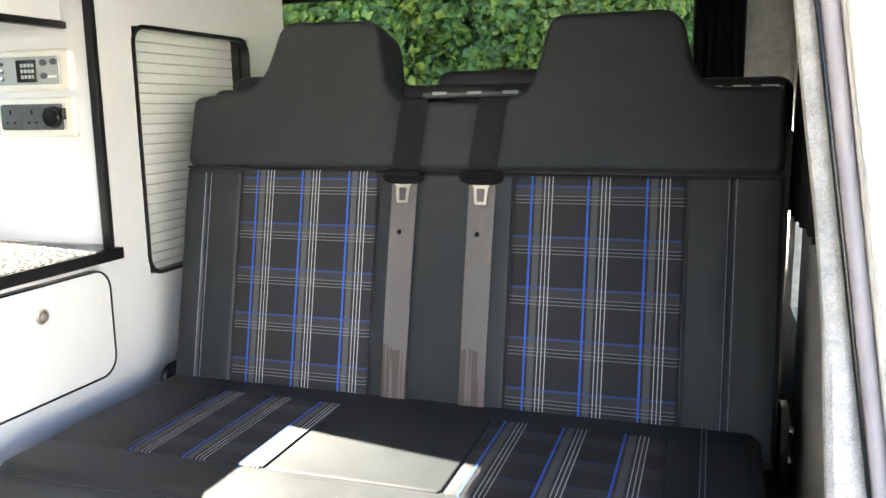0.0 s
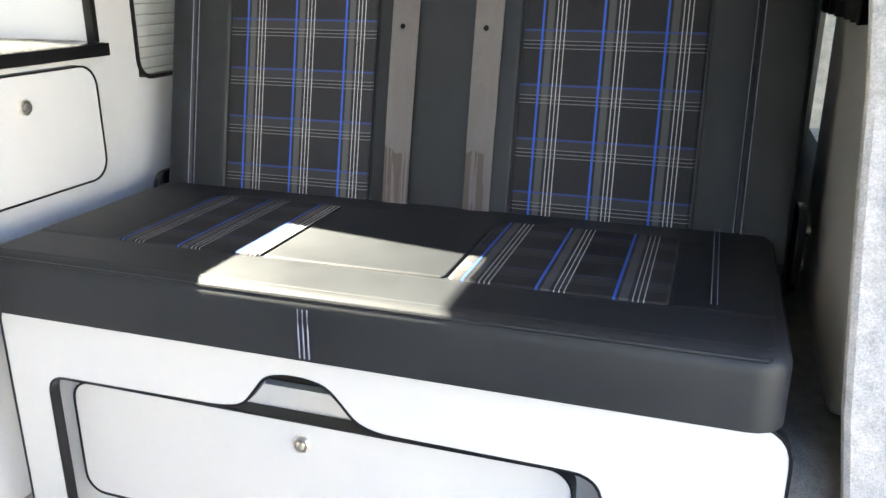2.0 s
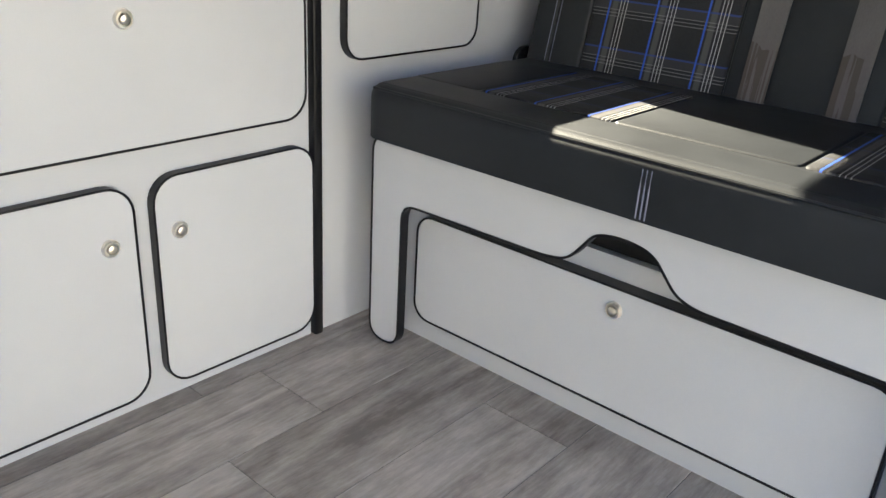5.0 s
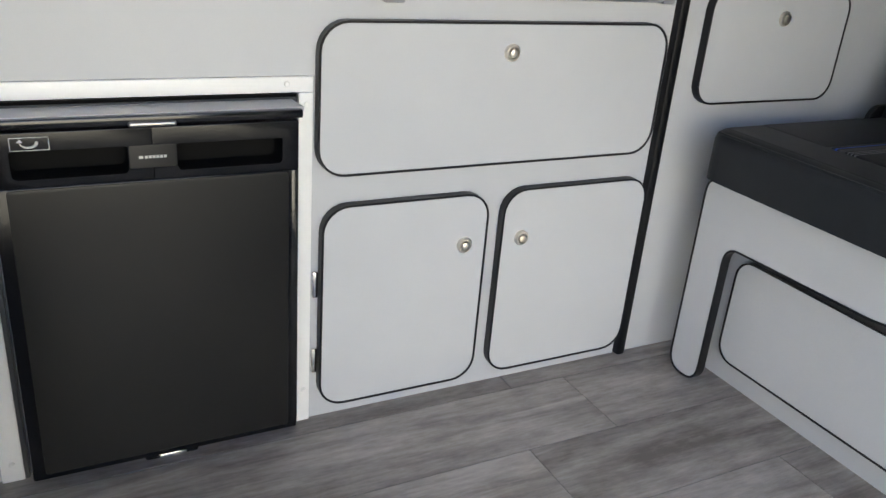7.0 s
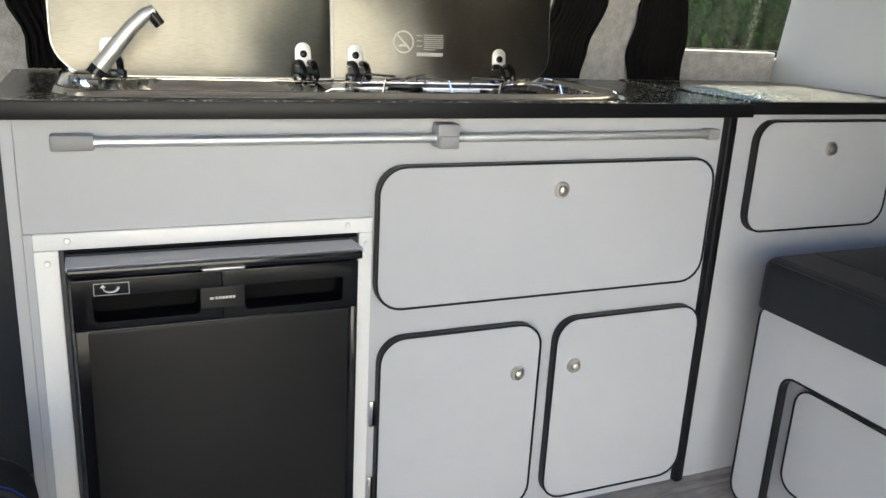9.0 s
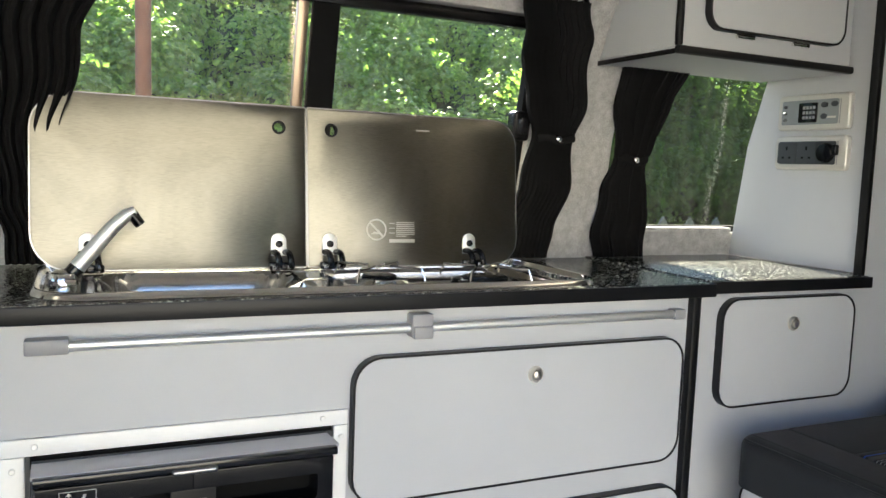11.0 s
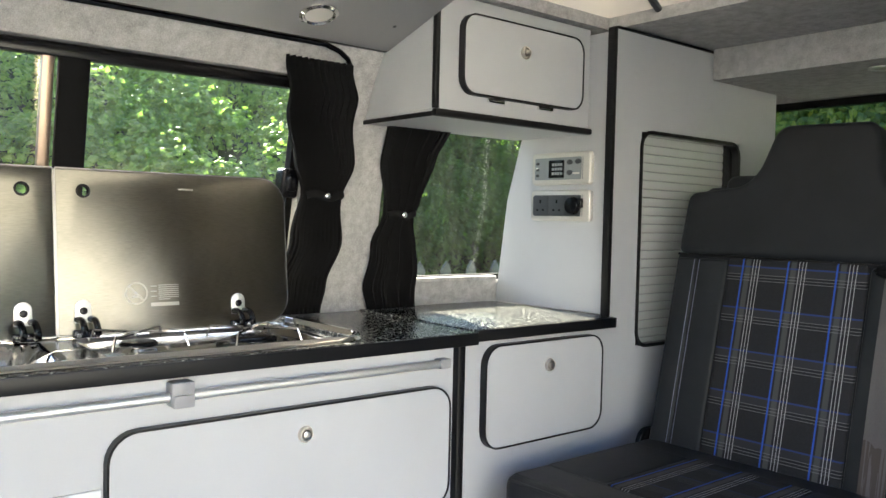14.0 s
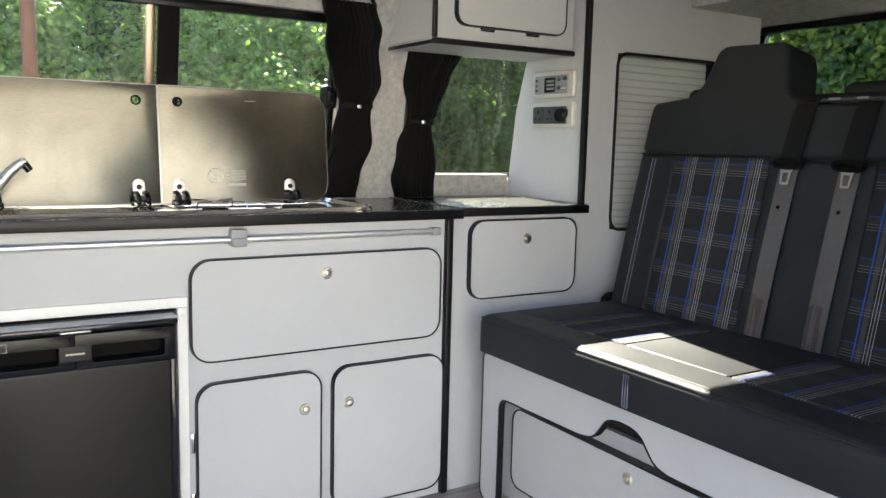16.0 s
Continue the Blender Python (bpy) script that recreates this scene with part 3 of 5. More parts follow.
part("screw", turned([(0.004, 0.0), (0.004, 0.001), (0.002, 0.0015)], p, 10), DARK_PLASTIC, pelmet)

# curtain track over the big window
trk = [(wall_x(1.283) + 0.006, y, 1.283) for y in (-0.35, 0.0, 0.4, 0.66, 0.77)] + [(wall_x(1.275) + 0.005, 0.808, 1.275), (wall_x(1.264) + 0.005, 0.832, 1.264), (wall_x(1.25) + 0.005, 0.846, 1.25)]
solo("curtain_track", tube(trk, 0.0055, 8), BLACK_PLASTIC, "black curtain track above the side window", "curtain track")


def curtain(stations, folds, depth, label, xoff=0.02, seed=0):
    """stations: (z, y0, y1) from top to bottom."""
    rnd = random.Random(seed)
    n, bm, rows = 90, bmesh.new(), []
    ph = [rnd.uniform(0, 6.28) for _ in range(4)]
    zs = []
    for (za, a0, a1), (zb, b0, b1) in zip(stations, stations[1:]):
        k = max(3, int(abs(za - zb) / 0.012))
        for i in range(k):
            f = i / k
            g = f * f * (3 - 2 * f)
            zs.append((za + (zb - za) * f, a0 + (b0 - a0) * g, a1 + (b1 - a1) * g))
    zs.append(stations[-1])
    for z, y0, y1 in zs:
        row = []
        squeeze = min(1.0, (y1 - y0) / 0.10)
        for i in range(n + 1):
            u = i / n
            w = math.sin(u * folds * 6.283 + ph[0] + 0.8 * math.sin(z * 6 + ph[1])) + 0.45 * math.sin(u * folds * 13.1 + ph[2] + z * 3)
            edge = 0.004 * math.sin(z * 40 + ph[3])
            row.append(bm.verts.new((wall_x(z) + xoff + depth * w * (0.6 + 0.4 * squeeze), y0 + (y1 - y0) * u + edge, z)))
        rows.append(row)
    for lo, hi in zip(rows, rows[1:]):
        for i in range(n):
            bm.faces.new((lo[i], lo[i + 1], hi[i + 1], hi[i]))
    return bm


def hung_curtain(stations, folds, depth, label, xoff, seed, tie):
    c = thing("curtain", (wall_x(stations[-1][0]) + xoff, stations[-1][1], stations[-1][0]), label, "curtain", "window curtains")
    cloth = part("cloth", curtain(stations, folds, depth, label, xoff, seed), FABRIC, c)
    md = cloth.modifiers.new("thickness", 'SOLIDIFY')
    md.thickness = 0.0015
    if tie:
        z, y0, y1 = tie
        pts = [(wall_x(z) + xoff + 0.009 + 0.006 * math.sin(3.14 * k / 8), y0 + (y1 - y0) * k / 8, z + 0.004 * math.sin(k)) for k in range(9)]
        part("tie_band", tube(pts, 0.0055, 8, flat=1.6), FABRIC, c)
        part("stud", turned([(0.006, 0.0), (0.006, 0.003), (0.003, 0.005)], lambda a, b, d: Vector((wall_x(z) + xoff + 0.020 + d, (y0 + y1) / 2 + a, z + b)), 12), CHROME, c, "small chrome press stud")
    for dz, side in ((0.075, 2), (-0.085, 2)):
        if tie:
            z = tie[0] + dz
            part("stud", turned([(0.005, 0.0), (0.005, 0.003), (0.003, 0.005)], lambda a, b, d: Vector((wall_x(z) + 0.004 + d, tie[2] + 0.012 + a, z + b)), 12), CHROME, c)
    return c


hung_curtain([(1.252, 0.690, 0.842), (1.18, 0.712, 0.872), (1.06, 0.742, 0.886), (0.99, 0.775, 0.868), (0.90, 0.752, 0.872), (0.80, 0.728, 0.848), (0.742, 0.722, 0.832)], 11, 0.009, "black cloth curtain gathered and tied beside the side window", 0.020, 3, (0.99, 0.778, 0.866))
hung_curtain([(1.16, 0.962, 1.132), (1.08, 0.965, 1.108), (0.98, 0.982, 1.072), (0.955, 0.986, 1.064), (0.88, 0.962, 1.080), (0.80, 0.948, 1.088), (0.742, 0.968, 1.095)], 12, 0.009, "black cloth curtain tied back beside the quarter window", 0.020, 5, (0.955, 0.988, 1.062))
hung_curtain([(1.252, -0.235, -0.006), (1.10, -0.228, -0.060), (0.95, -0.215, -0.092), (0.85, -0.200, -0.105), (0.79, -0.17, -0.09), (0.742, -0.175, -0.09)], 7, 0.008, "black cloth curtain drawn back at the front of the window", 0.022, 8, None)

# ---- the kitchen ----
KX = -1.024
FACE = on_x(KX)
kitchen = thing("kitchen_unit", (-1.2, 0.38, 0.0), "light grey laminate camper kitchen unit with black edging", "kitchen unit")
bm = box(KX - 0.015, KX, -0.175, 0.915, 0.567, 0.714)
box(KX - 0.015, KX, 0.283, 0.915, 0.0, 0.567, bm=bm)
part("front_panel", bm, LAMINATE, kitchen)
part("end_panel", box(wall_x(0.4) + 0.005, KX, -0.190, -0.1755, 0.0, 0.714, 0.001), LAMINATE, kitchen)
part("end_filler", box(KX - 0.015, KX, -0.1752, -0.1655, 0.0, 0.566), LAMINATE, kitchen)
part("rear_end_panel", box(wall_x(0.4) + 0.005, KX - 0.016, 0.90, 0.915, 0.0, 0.714), LAMINATE, kitchen)
part("corner_edging", box(KX - 0.012, KX + 0.014, 0.916, 0.935, 0.0, 0.715, 0.004), EDGE, kitchen, "black upright edging strip")
panel_door(kitchen, FACE, 0.288, 0.898, 0.422, 0.643, 0.042, lock=(0.593, 0.599), name="flap_door")
for a0, a1, la in ((0.297, 0.582, 0.541), (0.612, 0.912, 0.651)):
    d = panel_door(kitchen, FACE, a0, a1, 0.026, 0.374, 0.042, lock=(la, 0.287))
for z in (0.11, 0.245):
    part("hinge", box(KX, KX + 0.007, 0.286, 0.2945, z - 0.022, z + 0.022, 0.002), CHROME, kitchen)

worktop = thing("worktop", (-1.2, 0.6, 0.716), "glossy black granite-look worktop along the van side", "worktop")
bm = bmesh.new()
WT0, WT1 = 0.716, 0.738
SINK = (-1.352, -1.035, -0.118, 0.728)
for x0, x1, y0, y1 in ((SINK[1] - 0.01, -1.000, -0.197, 0.953), (-1.40, SINK[0] + 0.01, -0.197, 0.953), (SINK[0] + 0.01, SINK[1] - 0.01, -0.197, SINK[2] + 0.01), (SINK[0] + 0.01, SINK[1] - 0.01, SINK[3] - 0.01, 0.953)):
    box(x0, x1, y0, y1, WT0, WT1, bm=bm)
bmesh.ops.remove_doubles(bm, verts=bm.verts, dist=0.0002)
part("top", bm, GRANITE, worktop)
part("rear_top", box(-1.405, -1.008, 0.955, 1.366, WT0 + 0.004, WT1 + 0.003, 0.003), GRANITE, worktop)
part("front_edge", box(-1.0, -0.996, -0.199, 0.954, WT0 - 0.002, WT1 - 0.001, 0.0015), EDGE, worktop)
part("rear_front_edge", box(-1.0075, -1.002, 0.956, 1.368, WT0 + 0.002, WT1 + 0.002, 0.002), EDGE, worktop)

rail = thing("table_rail", (-1.01, 0.38, 0.68), "satin aluminium table rail with grey plastic ends", "rail")
ZR = 0.6845
part("bar", tube([(KX + 0.014, -0.09, ZR), (KX + 0.014, 0.88, ZR)], 0.0072, 14), ALUMINIUM, rail)
part("end_cap", box(KX, KX + 0.022, -0.135, -0.085, ZR - 0.010, ZR + 0.010, 0.003), GREY_PLASTIC, rail)
part("end_cap", box(KX, KX + 0.022, 0.868, 0.893, ZR - 0.009, ZR + 0.009, 0.003), GREY_PLASTIC, rail)
clip = part("clip", box(KX, KX + 0.026, 0.372, 0.407, ZR - 0.014, ZR + 0.022, 0.004), GREY_PLASTIC, rail, "grey plastic rail clip")
part("clip_lip", box(KX + 0.02, KX + 0.030, 0.374, 0.405, ZR - 0.015, ZR + 0.004, 0.003), GREY_PLASTIC, clip)

# ---- the fridge ----
fridge = thing("fridge", (-1.1, 0.06, 0.0), "black compact fridge built in with a white surround", "fridge")
part("surround_top", box(KX, KX + 0.006, -0.165, 0.283, 0.545, 0.567, 0.0015), WHITE_METAL, fridge, "white coated metal surround")
part("surround_side", box(KX, KX + 0.006, -0.165, -0.136, 0.0, 0.5445, 0.0015), WHITE_METAL, fridge)
part("surround_side", box(KX, KX + 0.006, 0.262, 0.283, 0.0, 0.5445, 0.0015), WHITE_METAL, fridge)
part("inner_flange", box(KX - 0.03, KX + 0.003, -0.1358, -0.130, 0.0, 0.545), DARK_PLASTIC, fridge)
for a, b in ((-0.125, 0.557), (0.245, 0.557), (-0.150, 0.528), (0.273, 0.528), (-0.150, 0.03), (0.273, 0.06)):
    part("screw", turned([(0.0042, 0.0), (0.0042, 0.001), (0.003, 0.002)], at_point(on_x(KX + 0.006), a, b), 10), ALUMINIUM, fridge)
part("cabinet", box(-1.38, KX + 0.012, -0.128, 0.258, 0.012, 0.54), DARK_PLASTIC, fridge)
part("top_trim", slab([(-0.128, 0.0), (0.250, 0.0), (0.250, 0.005), (-0.128, 0.005)], 0.058, 0.001, lambda a, b, d: Vector((KX + 0.010 + d, a, 0.5325 + 0.055 * d + b))), TRIM_PALE, fridge, "sloping grey top trim")
part("top_gap", box(KX - 0.02, KX + 0.010, -0.130, 0.258, 0.530, 0.5445), RECESS_SHADE, fridge)
part("lock_bar", box(KX + 0.066, KX + 0.078, -0.126, 0.246, 0.5285, 0.5395, 0.002), GLOSS_BLACK, fridge, "gloss black top rail")
part("latch_lever", slab(rounded(0.030, 0.086, 0.5265, 0.5335, 0.003), 0.009, 0.003, on_x(KX + 0.074)), TONGUE, fridge)
DX = KX + 0.012
fd = part("door", box(DX, DX + 0.0455, -0.124, 0.246, 0.030, 0.4522, 0.003), BLACK_PLASTIC, fridge, "black fridge door")
for y0, y1, h0, h1 in ((-0.124, 0.0589, -0.100, 0.030), (0.0591, 0.246, 0.088, 0.224)):
    grip = rounded(h0, h1, 0.4625, 0.4975, (0.007, 0.007, 0.003, 0.003), 4)
    part("door_head", slab(rounded(y0, y1, 0.4525, 0.520, 0.001, 1), 0.0462, 0.0012, on_x(DX), 2, hole=grip), BLACK_PLASTIC, fridge, "black moulded door head with grip opening")
part("name_plate", slab(rounded(0.031, 0.087, 0.4685, 0.4975, 0.002), 0.0012, 0.0005, on_x(DX + 0.0462)), MATT_BLACK, fridge)
part("grip_recess", box(DX, DX + 0.006, -0.104, 0.228, 0.460, 0.500), RECESS_SHADE, fridge, "dark handle recess")
part("door_panel", slab(rounded(-0.108, 0.232, 0.040, 0.450, 0.004), 0.0022, 0.0008, on_x(DX + 0.0455)), MATT_BLACK, fd, "matt black door inlay")
part("hinge_side", box(DX + 0.030, DX + 0.046, 0.236, 0.2465, 0.040, 0.452, 0.002), GLOSS_BLACK, fd)
ft = part("foot_latch", box(DX + 0.002, DX + 0.036, 0.022, 0.098, 0.017, 0.030, 0.004), BLACK_PLASTIC, fridge)
part("latch_grip", box(DX + 0.034, DX + 0.040, 0.042, 0.080, 0.018, 0.027, 0.002), CHROME, ft)
st = part("arrow_label", band(rounded(-0.098, -0.056, 0.4985, 0.5145, 0.0003, 1), 0.0, 0.0007, 0.0, 0.0004, on_x(DX + 0.0464)), PRINT, fridge, "small white arrow label")
part("arrow", tube([(DX + 0.0468, -0.078 + 0.009 * math.cos(g), 0.5085 + 0.0062 * math.sin(g)) for g in [3.0 + 0.34 * k for k in range(11)]], [0.0004 + 0.00017 * k for k in range(11)], 6), PRINT, st)
part("arrow_head", slab([(-0.0905, 0.5085), (-0.0835, 0.5085), (-0.087, 0.5128)], 0.0005, 0.0001, on_x(DX + 0.0464), 1), PRINT, st)
for k, (y0, y1) in enumerate(((0.042, 0.047), (0.049, 0.0525), (0.0535, 0.057), (0.058, 0.0615), (0.0625, 0.066), (0.067, 0.0705), (0.0715, 0.075))):
    part("logo_mark", box(DX + 0.0472, DX + 0.0479, y0, y1, 0.481, 0.4845), PRINT, fridge)

# ---- the sink and hob ----
sink = thing("sink_hob", (-1.19, 0.30, 0.738), "stainless steel sink and hob with open lids", "sink hob")


def rr_dist(x, y, x0, x1, y0, y1, r):
    """Distance inside a rounded rectangle."""
    qx, qy = abs(x - (x0 + x1) / 2) - (x1 - x0) / 2 + r, abs(y - (y0 + y1) / 2) - (y1 - y0) / 2 + r
    return -(math.hypot(max(qx, 0), max(qy, 0)) + min(max(qx, qy), 0) - r)


def step(a, b, t):
    f = min(1, max(0, (t - a) / (b - a)))
    return f * f * (3 - 2 * f)


def tray_height(x, y, d):
    z = 0.741 + 0.006 * step(0.0, 0.006, d) - 0.013 * step(0.010, 0.020, d)
    bowl = rr_dist(x, y, -1.315, -1.065, -0.045, 0.265, 0.07)
    hob = rr_dist(x, y, -1.325, -1.050, 0.315, 0.690, 0.05)
    z -= 0.10 * step(0.0, 0.035, bowl) + 0.009 * step(0.0, 0.020, hob)
    for yc, xc, q in ((0.40, -1.215, 0.040), (0.585, -1.175, 0.055)):
        r = math.hypot(x - xc, y - yc)
        z += 0.006 * step(q + 0.012, q, r) - 0.004 * step(q * 0.6, q * 0.3, r)
    return z


def tray():
    x0, x1, y0, y1 = SINK[0] - 0.013, SINK[1] + 0.013, SINK[2] - 0.013, SINK[3] + 0.013
    raw = rounded(x0, x1, y0, y1, 0.07, 10)
    out = []
    for p, q in zip(raw, raw[1:] + raw[:1]):
        k = max(1, int(math.hypot(q[0] - p[0], q[1] - p[1]) / 0.008))
        out += [(p[0] + (q[0] - p[0]) * i / k, p[1] + (q[1] - p[1]) * i / k) for i in range(k)]
    cx = (x0 + x1) / 2
    steps = [0.0, 0.008, 0.02, 0.035, 0.05, 0.065, 0.08, 0.10, 0.12, 0.14] + [0.16 + 0.84 * k / 30 for k in range(30)]
    bm, rings = bmesh.new(), []
    for f in steps:
        ring = []
        for x, y in out:
            sy = min(max(y, y0 + 0.17), y1 - 0.17)
            px, py = x + (cx - x) * f, y + (sy - y) * f
            d = rr_dist(px, py, x0, x1, y0, y1, 0.07)
            ring.append(bm.verts.new((px, py, tray_height(px, py, max(d, 0)) if f else 0.7383)))
        rings.append(ring)
    n = len(out)
    for lo, hi in zip(rings, rings[1:]):
        for i in range(n):
            bm.faces.new((lo[i], lo[(i + 1) % n], hi[(i + 1) % n], hi[i]))
    last = rings[-1]
    for i in range(n // 2):
        q = [last[i], last[(i + 1) % n], last[(n - 2 - i) % n], last[n - 1 - i]]
        if len(set(q)) >= 3:
            seen = list(dict.fromkeys(q))
            if not bm.faces.get(seen):
                try:
                    bm.faces.new(seen)
                except ValueError:
                    pass
    return bm


part("tray", tray(), POLISHED, sink, "pressed stainless steel tray")
LT = math.radians(6.5)
LIDP = lambda a, b, d: Vector((-1.322 - b * math.sin(LT) + d * math.cos(LT), a, 0.752 + b * math.cos(LT) + d * math.sin(LT)))
lids = ((-0.137, 0.3000, (0.06, 0.004, 0.004, 0.06)), (0.3026, 0.729, (0.004, 0.05, 0.05, 0.004)))
for y0, y1, rad in lids:
    out = rounded(y0, y1, -0.015, 0.268, rad, 7)
    ya = 0.252 if y0 < 0 else 0.347
    bore = [(ya + 0.0092 * math.cos(6.2832 * k / 24), 0.230 + 0.0092 * math.sin(6.2832 * k / 24)) for k in range(24)]
    lid = part("lid", slab(out, 0.008, 0.0025, LIDP, hole=bore), BRUSHED, sink, "open brushed steel lid")
    part("lid_rim", band(out, 0.0012, 0.0015, 0.0005, 0.0075, LIDP), TONGUE, lid)
    part("finger_hole", band(bore, 0.0028, 0.0008, -0.0006, 0.0088, LIDP), BLACK_PLASTIC, lid, "round black rimmed finger hole")
    for yh in ((-0.055, 0.250) if y0 < 0 else (0.342, 0.622)):
        tab = rounded(yh - 0.0135, yh + 0.0135, 0.006, 0.045, (0.0, 0.0, 0.013, 0.013), 6)
        hp = part("hinge_plate", slab(tab, 0.0022, 0.0006, lambda a, b, d: LIDP(a, b, d + 0.008)), ALUMINIUM, lid)
        part("bolt", turned([(0.0062, 0.0), (0.0062, 0.003), (0.003, 0.0036), (0.003, 0.001)], lambda a, b, d: LIDP(yh + a, 0.026 + b, d + 0.0102), 14), BLACK_PLASTIC, lid)
        part("hinge_block", box(-1.312, -1.297, yh - 0.019, yh + 0.024, 0.735, 0.7485, 0.003), GLOSS_BLACK, lid, "black lid hinge block")
        for dy in (-0.012, 0.014):
            part("hinge_pin", turned([(0.0042, 0.0), (0.0042, 0.004), (0.002, 0.0055)], lambda a, b, d: Vector((-1.297 + d, yh + dy + a, 0.741 + b)), 10), CHROME, lid)
        for dy in (-0.0105, 0.0105):
            arc = [LIDP(yh + dy + 0.005 * k / 7, 0.012, 0.012) + Vector((0.030 * math.sin(math.pi * k / 14), 0, 0.010 * math.sin(math.pi * k / 7) - 0.024 * k / 7)) for k in range(8)]
            part("hinge_arm", tube(arc, 0.0054, 8), GLOSS_BLACK, lid)
for y in (-0.022, 0.245, 0.318, 0.378, 0.57, 0.645):
    part("rivet", turned([(0.004, 0.0), (0.0035, 0.002), (0.001, 0.003)], lambda a, b, d: Vector((-1.322 + a, y + b, 0.741 + d)), 10), CHROME, sink)
# printed warning on the hob lid
P2 = lambda a, b, d: LIDP(a, b, d + 0.0081)
warn = part("warning_print", band([(0.432 + 0.020 * math.cos(6.283 * k / 28), 0.052 + 0.020 * math.sin(6.283 * k / 28)) for k in range(28)], 0.0, 0.003, 0.0, 0.0004, P2), PRINT, sink, "pale printed warning symbol and small print")
part("slash", slab([(0.418, 0.064), (0.4205, 0.0665), (0.446, 0.040), (0.4435, 0.0375)], 0.0004, 0.0001, P2, 1), PRINT, warn)
part("flame_mark", slab([(0.421, 0.044), (0.444, 0.044), (0.440, 0.047), (0.436, 0.052), (0.433, 0.047), (0.428, 0.049)], 0.0003, 0.0001, P2, 1), PRINT, warn)
for k in range(8):
    part("text_bar", slab(rounded(0.471, 0.508 - 0.004 * (k == 7) * 4, 0.0645 - 0.0036 * k, 0.0660 - 0.0036 * k, 0.0), 0.0003, 0.0001, P2, 1), PRINT, warn)
for k in range(3):
    part("text_bar", slab(rounded(0.457, 0.468, 0.063 - 0.009 * k, 0.0645 - 0.009 * k, 0.0), 0.0003, 0.0001, P2, 1), PRINT, warn)
part("text_bar", slab(rounded(0.457, 0.508, 0.028, 0.0345, 0.0), 0.0003, 0.0001, P2, 1), PRINT, warn)
part("logo_mark", slab(rounded(0.513, 0.541, 0.238, 0.2405, 0.0), 0.0003, 0.0001, P2, 1), PRINT, sink)
# burners and pan supports
for yc, xc, q in ((0.40, -1.215, 0.030), (0.585, -1.175, 0.040)):
    p = lambda a, b, d: Vector((xc + a, yc + b, 0.731 + d))
    bn = part("burner", turned([(q, 0.0), (q, 0.003), (q * 0.9, 0.006), (q * 0.3, 0.007)], p, 24), BLACK_PLASTIC, sink)
    for k in range(4):
        g = math.pi / 4 + math.pi / 2 * k
        c, s_ = math.cos(g), math.sin(g)
        path = [(xc + c * 0.085, yc + s_ * 0.085, 0.732), (xc + c * 0.078, yc + s_ * 0.078, 0.752), (xc + c * 0.020, yc + s_ * 0.020, 0.752), (xc + c * 0.016 - s_ * 0.008, yc + s_ * 0.016 + c * 0.008, 0.748)]
        part("pan_support", tube(path, 0.0022, 6), CHROME, bn)
for x in (-1.07, -1.095):
    part("knob", turned([(0.010, 0.0), (0.010, 0.010), (0.008, 0.012)], lambda a, b, d: Vector((x + a, 0.49 + b, 0.733 + d)), 14), GLOSS_BLACK, sink)

tap = thing("tap", (-1.18, -0.090, 0.733), "satin metal fold-down tap with black base", "tap")
part("base", turned([(0.022, 0.0), (0.022, 0.012), (0.018, 0.022), (0.010, 0.026)], lambda a, b, d: Vector((-1.18 + a, -0.090 + b, 0.731 + d)), 20), CHROME, tap)
sp = [Vector((-1.18, y, z)) for y, z in ((-0.090, 0.738), (-0.071, 0.762), (-0.044, 0.796), (-0.024, 0.820), (-0.007, 0.836), (0.005, 0.842))]
part("collar", tube([sp[0], sp[0] + (sp[1] - sp[0]) * 0.95], [0.0122, 0.0118], 16), GLOSS_BLACK, tap)
part("spout", tube([sp[0] + (sp[1] - sp[0]) * 0.9] + sp[1:], [0.0114, 0.0114, 0.0108, 0.010, 0.0094, 0.0075], 16), ALUMINIUM, tap)
part("nozzle", tube([(-1.18, 0.000, 0.838), (-1.18, 0.012, 0.822)], [0.0085, 0.0078], 14), GLOSS_BLACK, tap)
part("lever", tube([(-1.165, -0.093, 0.743), (-1.155, -0.073, 0.743)], [0.005, 0.004], 8), CHROME, tap)

# ---- the side furniture beyond the kitchen ----
side = thing("side_unit", (-1.2, 1.5, 0.0), "light grey laminate side furniture beside the seat", "side cabinet")
bm = box(KX - 0.015, KX, 0.936, 1.366, 0.0, 0.718)
SH = (1.465, 1.878, 0.665, 1.158)
for y0, y1, z0, z1 in ((1.366, SH[0], 0.0, 1.374), (SH[1], 2.06, 0.0, 1.374), (SH[0], SH[1], 0.0, SH[2]), (SH[0], SH[1], SH[3], 1.374)):
    box(KX - 0.015, KX, y0, y1, z0, z1, bm=bm)
bmesh.ops.remove_doubles(bm, verts=bm.verts, dist=0.0002)
part("front_panel", bm, LAMINATE, side)
panel_door(side, FACE, 0.985, 1.330, 0.504, 0.706, 0.038, lock=(1.161, 0.655), name="flap_door")
bm = bmesh.new()
prof = [(wall_x(0.74) + 0.004, 0.742), (KX - 0.0155, 0.742), (KX - 0.0155, 1.372), (wall_x(1.372) + 0.004, 1.372), (wall_x(1.25) + 0.004, 1.25), (wall_x(1.0) + 0.004, 1.0)]
slab(prof, 0.014, 0.001, lambda a, b, d: Vector((a, 1.386 - d, b)), 1, bm)
part("socket_panel", bm, LAMINATE, side, "pale laminate upright panel")
